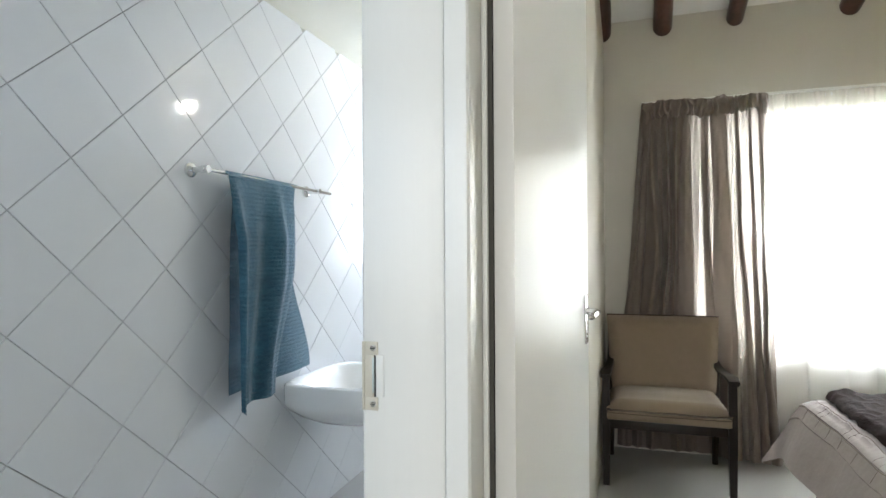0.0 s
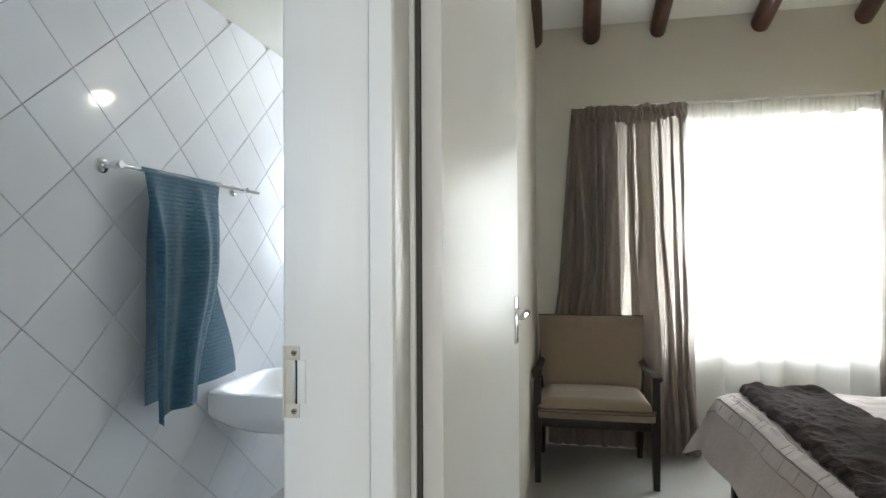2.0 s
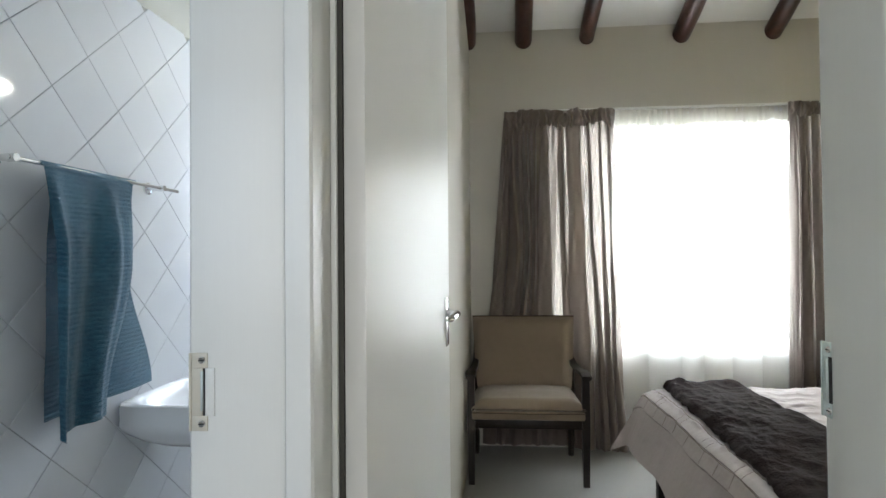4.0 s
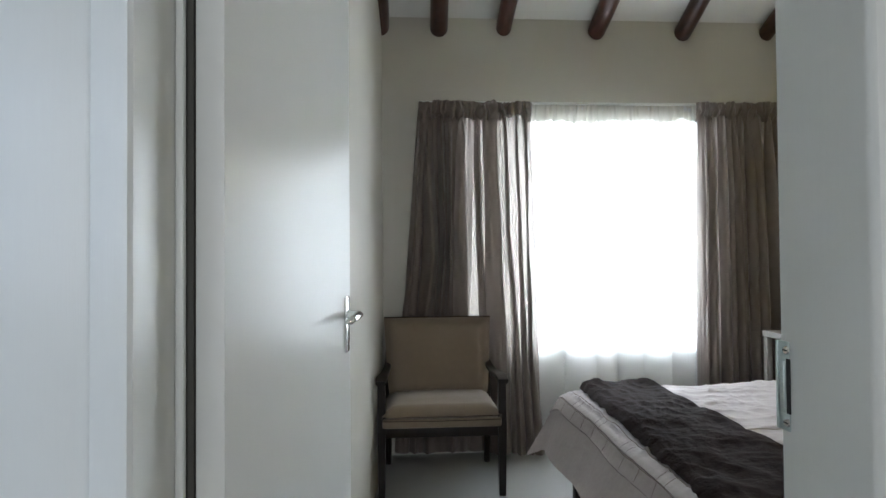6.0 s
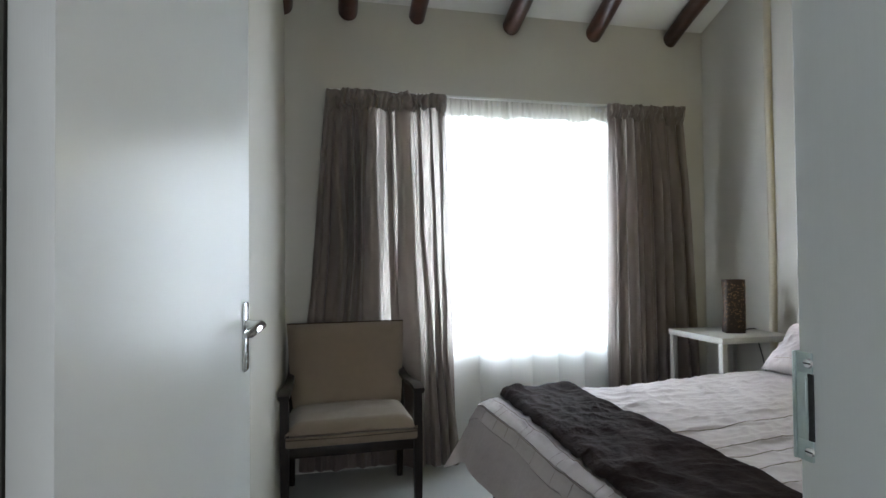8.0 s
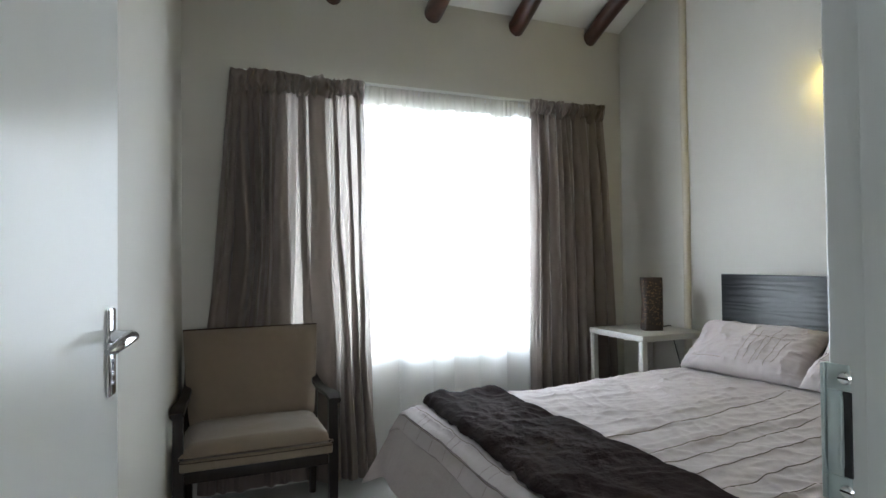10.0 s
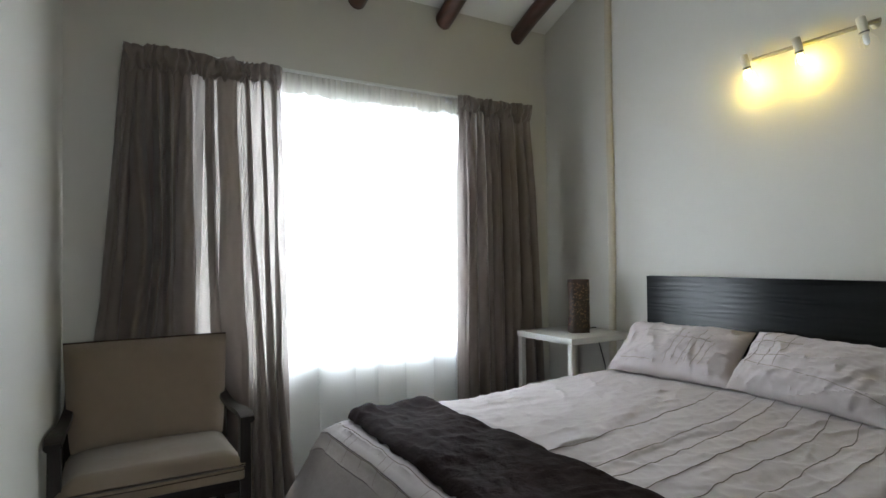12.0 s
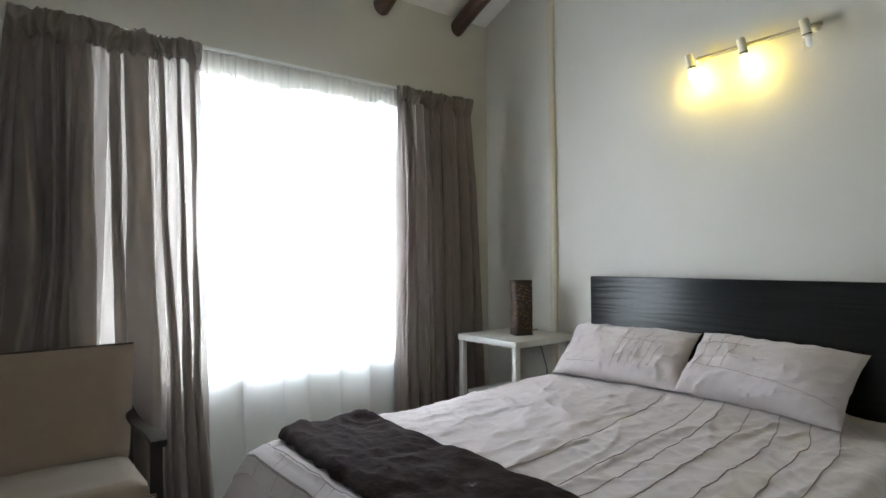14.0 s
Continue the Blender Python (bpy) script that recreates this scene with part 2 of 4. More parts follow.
def part(name, bm, mat, parent=None, label="", smooth=True):
    ob = new(name, mesh_of(bm, name, mat, smooth))
    ob.parent = parent
    return tagged(ob, label)


def thing(name, m, label, category, group="", kind=""):
    ob = new(name)
    ob.matrix_world = m
    ob.empty_display_size = 0.1
    return tagged(ob, label, category, group, kind)


def setting(name, bm, mat, label, category, smooth=True):
    ob = part(name, bm, mat, None, "", smooth)
    return tagged(ob, label, category, "", "structure")


def boxes(*pairs, bevel=0.0):
    bm = bmesh.new()
    for lo, hi in pairs:
        box(bm, lo, hi, bevel)
    return bm


# ---- setting ----
WIN_Y = 3.97          # inner face of the window wall
EAST = 2.555          # inner face of the headboard wall
EAVES = 2.705         # ceiling height at the window wall
PITCH = 0.405         # rise of the ceiling for each metre


def ceiling_z(y):
    return EAVES + (WIN_Y - y) * PITCH


WX0, WX1, WZ0, WZ1 = 0.36, 1.84, 0.665, 2.025
BX0, BX1, BZ0, BZ1 = -1.33, -0.84, 1.12, 1.98
setting("wall_north", boxes(
    ((-1.67, WIN_Y, 0), (BX0, WIN_Y + 0.2, 3.0)), ((BX0, WIN_Y, 0), (BX1, WIN_Y + 0.2, BZ0)), ((BX0, WIN_Y, BZ1), (BX1, WIN_Y + 0.2, 3.0)),
    ((BX1, WIN_Y, 0), (WX0, WIN_Y + 0.2, 3.0)), ((WX0, WIN_Y, 0), (WX1, WIN_Y + 0.2, WZ0)), ((WX0, WIN_Y, WZ1), (WX1, WIN_Y + 0.2, 3.0)),
    ((WX1, WIN_Y, 0), (EAST + 0.2, WIN_Y + 0.2, 3.0))), M_WALL, "warm grey painted plaster wall with the window", "wall", False)
bm = bmesh.new()
box(bm, (EAST, 1.0, 0), (EAST + 0.2, WIN_Y, 4.1))
setting("wall_east", bm, M_WALL, "warm grey painted plaster wall behind the bed", "wall", False)
bm = bmesh.new()
prism(bm, [(-0.312, 1.262), (-0.312, 1.34), (-0.217, 2.10), (-0.164, WIN_Y), (-0.40, WIN_Y), (-0.40, 1.262)], 0, 4.1)
setting("wall_west", bm, M_WALL, "painted plaster partition between bedroom and bathroom", "wall", False)
bm = bmesh.new()
box(bm, (0.54, 1.065, 0), (EAST, 1.2, 4.1))
box(bm, (-0.333, 1.12, 2.06), (0.54, 1.2, 4.1))
setting("wall_south", bm, M_WALL, "painted plaster wall with the bedroom doorway", "wall", False)
bm = boxes(((-0.483, -1.5, 0), (-0.333, 0.30, 2.6)), ((-0.483, 0.30, 2.06), (-0.333, 1.10, 2.6)))
setting("wall_hall_west", bm, M_WALL, "painted hall wall with the bathroom doorway", "wall", False)
setting("wall_hall_east", boxes(((1.05, -1.5, 0), (1.2, 1.065, 2.6))), M_WALL, "painted hall wall", "wall", False)
# out of view; the window opening is assumed, for the hall light
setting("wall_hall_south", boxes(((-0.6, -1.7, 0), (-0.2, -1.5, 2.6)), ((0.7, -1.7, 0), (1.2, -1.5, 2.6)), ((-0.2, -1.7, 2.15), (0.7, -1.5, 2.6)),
        ((-0.2, -1.7, 0), (0.7, -1.5, 0.85))), M_WALL, "painted hall end wall with an assumed, unseen window", "wall", False)
setting("ceiling_hall", boxes(((-0.7, -1.7, 2.4), (1.2, 1.12, 2.5))), M_CEIL, "white flat hall ceiling", "ceiling", False)
bm = bmesh.new()
a, b = ceiling_z(WIN_Y + 0.2), ceiling_z(1.0)
vs = [bm.verts.new(p) for p in ((-0.45, WIN_Y + 0.2, a), (EAST + 0.2, WIN_Y + 0.2, a), (EAST + 0.2, 1.0, b), (-0.45, 1.0, b))]
ws = [bm.verts.new(v.co + Vector((0, 0, 0.12))) for v in vs]
bm.faces.new(vs), bm.faces.new(ws[::-1])
for i in range(4):
    bm.faces.new((vs[i], vs[(i + 1) % 4], ws[(i + 1) % 4], ws[i]))
setting("ceiling", bm, M_CEIL, "white painted ceiling sloping up from the window", "ceiling", False)
setting("floor", boxes(((-1.8, -1.8, -0.1), (EAST + 0.2, WIN_Y + 0.2, 0.0))), M_FLOOR, "pale grey polished screed floor", "floor", False)
setting("ceiling_bathroom", boxes(((-1.67, -0.6, 2.295), (-0.483, WIN_Y, 2.4)), ((-0.483, 1.30, 2.295), (-0.40, WIN_Y, 2.4))), M_BATHCEIL, "cream painted bathroom ceiling", "ceiling", False)
# unseen wall; its window is added only to let fill light in
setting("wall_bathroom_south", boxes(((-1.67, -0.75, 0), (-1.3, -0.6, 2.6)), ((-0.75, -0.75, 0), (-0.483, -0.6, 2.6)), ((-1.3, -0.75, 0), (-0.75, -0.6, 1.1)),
        ((-1.3, -0.75, 2.0), (-0.75, -0.6, 2.6))), M_WALL, "painted bathroom end wall with an added, unseen window", "wall", False)
BATH_X = -1.481
wall_bath = setting("wall_bathroom_west", boxes(((BATH_X - 0.18, -0.6, 0), (BATH_X, WIN_Y, 2.6))), M_GROUT, "bathroom wall clad in white diagonal tiles", "wall", False)
# painted conduit running up the headboard wall
bm = bmesh.new()
tube(bm, [*[(EAST - 0.006, 3.40 + 0.004 * math.sin(k * 0.9), k * 0.25) for k in range(13)]], 0.022, 16)
setting("trim_conduit", bm, M_CONDUIT, "cream-painted round conduit up the wall", "trim")


# windows
def window(name, x0, x1, z0, z1, y, panes, label, transom=0.0):
    w = tagged(thing(name, pose(x0, y, z0), label, "window"), kind="structure")
    wd, ht = x1 - x0, z1 - z0
    bm = boxes(((0, 0, 0), (0.045, 0.05, ht)), ((wd - 0.045, 0, 0), (wd, 0.05, ht)), ((0.045, 0, 0), (wd - 0.045, 0.05, 0.045)),
               ((0.045, 0, ht - 0.045), (wd - 0.045, 0.05, ht)), bevel=0.004)
    part("window_frame", bm, M_FRAME, w)
    step = (wd - 0.09) / panes
    for i in range(panes):
        if i:
            part("mullion", boxes(((0.045 + i * step - 0.02, 0.004, 0.045), (0.045 + i * step + 0.02, 0.046, ht - 0.045)), bevel=0.004), M_FRAME, w)
        p = part("pane", boxes(((0.05 + i * step, 0.02, 0.045), (0.04 + (i + 1) * step, 0.026, ht - 0.045))), M_GLASS, w)
        p.visible_shadow = False
    if transom:
        part("transom", boxes(((0.045, -0.002, ht * transom - 0.02), (wd - 0.045, 0.048, ht * transom + 0.02)), bevel=0.004), M_FRAME, w)
    part("window_sill", boxes(((-0.02, -0.16, -0.03), (wd + 0.02, 0.05, -0.003)), bevel=0.006), M_FRAME, w)


window("window_1", WX0, WX1, WZ0, WZ1, WIN_Y + 0.14, 3, "white framed bedroom window behind sheer curtains")
window("window_2", BX0, BX1, BZ0, BZ1, WIN_Y + 0.14, 2, "small white framed bathroom window", 0.56)
# added and unseen, holds the tile fill light
window("added_window_4", -1.3, -0.75, 1.1, 2.0, -0.74, 1, "unseen bathroom window added at the south end for fill light")
# assumed window out of view, stands with the hall light
window("assumed_window_3", -0.2, 0.7, 0.85, 2.15, -1.66, 2, "assumed, unseen window added at the hall's end for light")

# bedroom door frame, bathroom door frame
frame_1 = tagged(thing("door_frame_1", pose(0, 0, 0), "white enamelled steel frame of the bedroom doorway", "door frame"), kind="structure")
bm = bmesh.new()
prism(bm, [(-0.331, 1.099), (-0.3, 1.0965), (-0.293, 1.0985), (-0.2895, 1.104), (-0.305, 1.246), (-0.305, 1.258), (-0.333, 1.258)], 0, 2.06)
part("jamb", bm, M_FRAME, frame_1)
part("rebate", boxes(((-0.3045, 1.247, 0), (-0.294, 1.259, 2.06)), bevel=0.002), M_FRAME, frame_1)
bm = bmesh.new()
prism(bm, [(0.54, 1.05), (0.499, 1.05), (0.4935, 1.0555), (0.492, 1.061), (0.492, 1.1765), (0.4942, 1.178), (0.4942, 1.206), (0.497, 1.209), (0.54, 1.209)], 0, 2.06)
part("jamb", bm, M_FRAME, frame_1)
part("head", boxes(((-0.305, 1.06, 2.03), (0.492, 1.205, 2.0745)), bevel=0.004), M_FRAME, frame_1)
# dark strip painted in for the shade of the hinge gap
part("gap_shade", boxes(((-0.300, 1.2665, 0), (-0.2875, 1.30, 2.03))), M_DARKGAP, frame_1)
frame_2 = tagged(thing("door_frame_2", pose(0, 0, 0), "white enamelled frame of the bathroom doorway", "door frame"), kind="structure")
bm = bmesh.new()
prism(bm, [(-0.483, 1.104), (-0.479, 1.100), (-0.338, 1.100), (-0.3335, 1.1035), (-0.3335, 1.262), (-0.483, 1.262)], 0, 2.6)
part("jamb", bm, M_FRAME, frame_2)
part("jamb", boxes(((-0.486, 0.29, 0), (-0.33, 0.335, 2.06)), bevel=0.006), M_FRAME, frame_2)
part("head", boxes(((-0.486, 0.335, 2.03), (-0.33, 1.10, 2.075)), bevel=0.006), M_FRAME, frame_2)


def strike(m, label, height, hole, recess, metal):
    """A strike plate with a dark patch for its lock hole and two screws; its face looks along -y, the lip to the left.
    """
    s = thing("strike_plate", m, label, "strike plate")
    w = hole[1] + (0.004 if recess else -0.001)
    h2, k = height / 2, 0.036
    part("plate", boxes(((-0.012, -0.0022, -h2), (w, 0.001, -k)), ((-0.012, -0.0022, k), (w, 0.001, h2)), ((-0.012, -0.0022, -k), (hole[0], 0.001, k)),
                        ((-0.0158, -0.004, -h2), (-0.0122, 0.006, h2)), bevel=0.0008), metal, s)
    part("hole_shade", boxes(((hole[0] + 0.0004, -0.0014, -k + 0.0005), (hole[1], 0.001, k - 0.0005))), M_HOLE, s, "dark patch for the shade in the lock hole")
    if recess:
        part("mortise", boxes(((hole[1] + 0.0004, -0.0016, -k), (hole[1] + recess, 0.001, k)), bevel=0.0006), M_FRAME, s)
    part("latch_lip", boxes(((hole[0] - 0.002, -0.0055, -0.028), (hole[0] + 0.0015, -0.0015, 0.032)), bevel=0.001), M_STEEL, s)
    for z in (-h2 + 0.011, h2 - 0.011):
        bm = bmesh.new()
        tube(bm, [(0.004, -0.0022, z), (0.004, -0.0042, z)], [0.0058, 0.0045], 14)
        part("screw", bm, M_CHROME, s)
        part("slot", boxes(((-0.0005, -0.0048, z - 0.0007), (0.0085, -0.0041, z + 0.0007))), M_HOLE, s)
    return s


strike(pose(-0.4655, 1.0995, 1.022), "paint-smeared pale strike plate on the bathroom door frame", 0.118, (0.0055, 0.0088), 0.015, M_WHITEMETAL)
strike(pose(0.4938, 1.197, 1.029, 0, 0, -90), "painted-over steel strike plate on the bedroom door frame", 0.116, (0.0012, 0.0080), 0, M_STEEL)

# open bedroom door
hinge, free = Vector((-0.245, 1.263, 0)), Vector((-0.153, 1.974, 0))
along = free - hinge
turn = math.degrees(math.atan2(along.y, along.x))
door = tagged(thing("door_1", pose(*hinge, 0, 0, turn), "plain white gloss door standing open against the wall", "door"), kind="structure")
L = along.length
part("leaf", boxes(((0, 0, 0.008), (L, 0.041, 2.03)), bevel=0.0015), M_GLOSS, door)
handle = part("handle_plate", boxes(((L - 0.065, -0.006, 0.964), (L - 0.028, 0.0005, 1.106)), bevel=0.004), M_CHROME, door, "chrome lever handle on a long plate")
hx = L - 0.047
bm = bmesh.new()
tube(bm, [(hx, -0.004, 1.060), (hx, -0.022, 1.060), (hx, -0.034, 1.060)], [0.012, 0.0095, 0.0095], 16)
tube(bm, [(hx + 0.010, -0.031, 1.060), (hx, -0.036, 1.060), (hx - 0.02, -0.037, 1.060), (hx - 0.06, -0.037, 1.057), (hx - 0.095, -0.034, 1.052), (hx - 0.108, -0.029, 1.050)],
     [0.007, 0.0095, 0.0100, 0.0095, 0.0085, 0.0045], 16, 0.8)
part("lever", bm, M_CHROME, handle)
bm = bmesh.new()
for z in (1.02, 1.0, 0.985):
    tube(bm, [(hx, -0.0056, z), (hx, -0.0078, z)], 0.0035, 10)
part("screw", bm, M_CHROME, handle)
part("keyhole", boxes(((hx - 0.003, -0.0066, 1.006), (hx + 0.003, -0.005, 1.022))), M_HOLE, handle)

# ceiling poles
rise = math.atan(PITCH)
for i, x in enumerate((-0.172, 0.189, 0.606, 1.196, 1.752, 2.318)):
    bm = bmesh.new()
    r = 0.0535 + 0.003 * math.sin(i * 2.3)
    pts, rad = [], []
    for k in range(26):
        y = WIN_Y + 0.08 - k * 0.125
        pts.append((x + 0.006 * math.sin(k * 0.7 + i * 1.9), y, ceiling_z(y) - r * 1.06 / math.cos(rise) + 0.004 * math.sin(k * 1.1 + i)))
        rad.append(r * (1 + 0.03 * math.sin(k * 0.9 + i * 2)))
    tube(bm, pts, rad, 20)
    ob = part("roof_beam", bm, M_BEAM)
    tagged(ob, "dark varnished round timber roof pole under the ceiling", "beam", "roof poles")

# ---- curtains ----
rail = thing("curtain_rail", pose(0, 0, 0), "thin white curtain track above the window", "curtain rail")
part("track", boxes(((0.06, 3.895, 2.148), (2.30, 3.915, 2.162)), bevel=0.003), M_FRAME, rail)
for x in (0.10, 0.75, 1.25, 1.76, 2.27):
    part("bracket", boxes(((x - 0.012, 3.915, 2.146), (x + 0.012, WIN_Y + 0.002, 2.164)), bevel=0.002), M_FRAME, rail)


def pressed(p):
    """The cloth behind the armchair's back is pushed towards the wall."""
    low = min(1.0, max(0.0, (1.30 - p.z) / 0.4))
    side = min(1.0, max(0.0, (0.54 - p.x) / 0.09)) * min(1.0, max(0.0, (p.x + 0.25) / 0.05))
    k = 1 - 0.52 * low * low * (3 - 2 * low) * side
    p.y = 3.962 - (3.962 - p.y) * k
    return p


def curtain(top, bottom, z_top, z_low, y, folds, depth, lap, seed, header=0.034, cells=(420, 110), crimp=0.009, slant=0.0):
    """A gathered curtain: the spans in x at top and hem, the count, depth and overlap of its folds."""
    rnd = random.Random(seed)
    wide = [rnd.uniform(0.55, 1.6) for _ in range(folds)]
    ends = [0.0]
    for w in wide:
        ends.append(ends[-1] + w / sum(wide))
    size = [rnd.uniform(0.35, 1.3) for _ in range(folds + 1)]
    lean = [rnd.uniform(-1.0, 1.0) for _ in range(folds + 1)]
    bottom_ends = [0.0]
    wide2 = [w * rnd.uniform(0.7, 1.4) for w in wide]
    for w in wide2:
        bottom_ends.append(bottom_ends[-1] + w / sum(wide2))

    def f(u, v):
        z = z_top + header - v * (z_top + header - z_low)
        drop = min(1.0, max(0.0, (z_top - z) / (z_top - z_low)))
        x0 = top[0] + (bottom[0] - top[0]) * drop ** 0.8
        x1 = top[1] + (bottom[1] - top[1]) * drop ** 0.8
        w = u * folds
        k = min(int(w), folds - 1)
        q = w - k
        at = (ends[k] + (ends[k + 1] - ends[k]) * q) * (1 - drop) + (bottom_ends[k] + (bottom_ends[k + 1] - bottom_ends[k]) * q) * drop
        smooth = q * q * (3 - 2 * q)
        am = size[k] * (1 - smooth) + size[k + 1] * smooth
        le = lean[k] * (1 - smooth) + lean[k + 1] * smooth
        gather = min(1.0, 0.12 + drop * 4.0)
        s = 2 * math.pi * w + 0.9 * le * drop
        dy = depth * am * gather * math.sin(s)
        dx = lap * am * gather * math.cos(s + 0.8 * le)
        # drawn in at the tape, puffed and crumpled above it, short creases running down from it
        above = min(1.0, max(0.0, (z - z_top + 0.040) / 0.07))
        fade = (1 - min(1, drop * 6)) ** 1.5
        crumple = noise.noise((u * folds * 1.3, z * 2, seed))
        fine = crimp * (0.35 + 0.5 * above) * fade * math.sin(2 * math.pi * (w * 2.3 + 0.8 * crumple))
        fine += 0.010 * math.exp(-((z - z_top + 0.040) / 0.010) ** 2)
        fine -= 0.020 * math.sin(math.pi * above) * (0.55 + 0.9 * noise.noise((u * folds * 2.1, z * 14, seed)))
        wob = 0.012 * noise.noise((u * 5, z * 1.7, seed * 3.1)) * (0.2 + drop)
        edge = above * (0.020 * noise.noise((u * folds * 0.8, 0.5, seed * 7)) + 0.014 * noise.noise((u * folds * 2.3, 0.5, seed * 5)))
        return pressed(Vector((x0 + at * (x1 - x0) + dx + wob + 0.006 * above * crumple, y + dy + fine + wob - slant * drop, z + edge)))
    bm = bmesh.new()
    grid(bm, cells[0], cells[1], lambda u, v: f(u, v ** 1.6))
    return bm


def pleat(spans, y, seed, parent, waves=0.5, deep=0.040):
    """A deep fold lying over the drape: x from and to at the top, a third, two thirds of the way and the hem."""
    def f(u, v):
        z = 2.082 - v * 2.047
        q = min(v * 3, 2.999)
        k = int(q)
        e = (q - k) ** 2 * (3 - 2 * (q - k)) * 0.5 + (q - k) * 0.5
        a = spans[k][0] + (spans[k + 1][0] - spans[k][0]) * e
        b = spans[k][1] + (spans[k + 1][1] - spans[k][1]) * e
        round_off = math.sin(math.pi * u) ** 0.5
        w = 0.010 * noise.noise((u * 2, z * 2.6, seed))
        shift = u + 0.16 * noise.noise((z * 0.8, u * 3, seed + 2))
        roll = math.cos(2 * math.pi * waves * (shift - 0.5)) if waves > 0.6 else 1.0
        curl = 0.008 * math.sin(u * 7 + seed + z * 0.8)
        ease = 0.25 + 0.75 * min(1, v * 5)
        out = deep * (0.40 + 0.60 * roll) * round_off * ease
        return pressed(Vector((a + (b - a) * u + w, y + 0.022 + 0.02 * max(0, 1 - v * 12) - out + curl * round_off * ease + w, z)))
    bm = bmesh.new()
    grid(bm, 64 if waves > 0.6 else 18, 60, f)
    part("pleat", bm, M_CURTAIN, parent)


cl = thing("curtain", pose(0, 0, 0), "taupe gathered curtain drawn back behind the armchair", "curtain", "bedroom curtains")
part("drape", curtain((0.06, 0.735), (-0.085, 0.775), 2.112, 0.03, 3.850, 9, 0.030, 0.014, 5, crimp=0.014), M_CURTAIN, cl)
pleat(((0.066, 0.338), (0.018, 0.346), (-0.060, 0.356), (-0.095, 0.372)), 3.824, 0.4, cl, 4.6, 0.105)
for i, spans in enumerate((((0.388, 0.428), (0.396, 0.437), (0.424, 0.470), (0.43, 0.50)), ((0.447, 0.532), (0.450, 0.545), (0.458, 0.582), (0.47, 0.60)),
                           ((0.566, 0.588), (0.580, 0.604), (0.612, 0.650), (0.63, 0.69)), ((0.640, 0.655), (0.652, 0.672), (0.662, 0.700), (0.69, 0.74)),
                           ((0.690, 0.722), (0.700, 0.716), (0.705, 0.735), (0.73, 0.80)))):
    pleat(spans, 3.806, i * 1.7, cl)


def header_band(x0, x1, z, y, gathers, seed, parent):
    """The doubled, crumpled cloth over the heading tape."""
    def f(u, v):
        n1, n2 = noise.noise((u * 9, v * 1.5, seed)), noise.noise((u * 26, v * 2.5, seed + 4))
        puff = math.sin(math.pi * v ** 0.7) * (0.010 + 0.012 * n1 + 0.008 * n2) - 0.034 * v ** 2
        top = 0.022 * noise.noise((u * 6, 0.3, seed + 8)) + 0.012 * noise.noise((u * 19, 0.3, seed + 9))
        ruck = 0.011 * math.sin(2 * math.pi * (u * gathers + 0.9 * n1)) * (0.55 + 0.45 * v)
        return Vector((x0 + (x1 - x0) * u + 0.010 * n2 * (1 - v), y - puff + ruck, z + (1 - v) * (0.030 + top) - v * (0.066 + 0.035 * n1 + 0.03 * n2)))
    bm = bmesh.new()
    grid(bm, 240, 12, f)
    part("heading", bm, M_CURTAIN, parent, "gathered crumpled heading")


header_band(0.060, 0.738, 2.100, 3.810, 19, 3.0, cl)
cr = thing("curtain", pose(0, 0, 0), "taupe gathered curtain hanging beside the bedside table", "curtain", "bedroom curtains")
part("drape", curtain((1.772, 2.300), (1.755, 2.405), 2.118, 0.03, 3.842, 10, 0.043, 0.015, 12, crimp=0.011), M_CURTAIN, cr)
header_band(1.770, 2.302, 2.112, 3.812, 16, 9.0, cr)
for i, spans in enumerate((((1.792, 1.812), (1.790, 1.812), (1.778, 1.806), (1.77, 1.81)), ((1.832, 1.885), (1.828, 1.888), (1.822, 1.890), (1.82, 1.90)))):
    pleat(spans, 3.812, 5 + i * 2.1, cr)
sh = thing("sheer_curtain", pose(0, 0, 0), "white voile sheer curtain across the bright window", "curtain")
part("voile", curtain((0.30, 1.88), (0.30, 1.90), 2.135, 0.10, 3.930, 8, 0.026, 0.064, 23, header=0.012, crimp=0.004, slant=0.02), M_SHEER, sh)
# ragged lower edge shaped like the edge of the window's glow
bm = bmesh.new()
grid(bm, 260, 5, lambda u, v: Vector((0.62 + 1.24 * u + 0.004 * math.sin(u * 300), 3.909 + 0.006 * math.sin(u * 240) + 0.004 * noise.noise((u * 40, v, 2)),
                                      2.146 - v * (0.098 + 0.020 * noise.noise((u * 14, 1.5, 4)) + 0.022 * noise.noise((u * 38, 1.5, 8))))))
part("heading", bm, M_HEADING, sh, "denser gathered heading, its colour darkened for missing backlight")


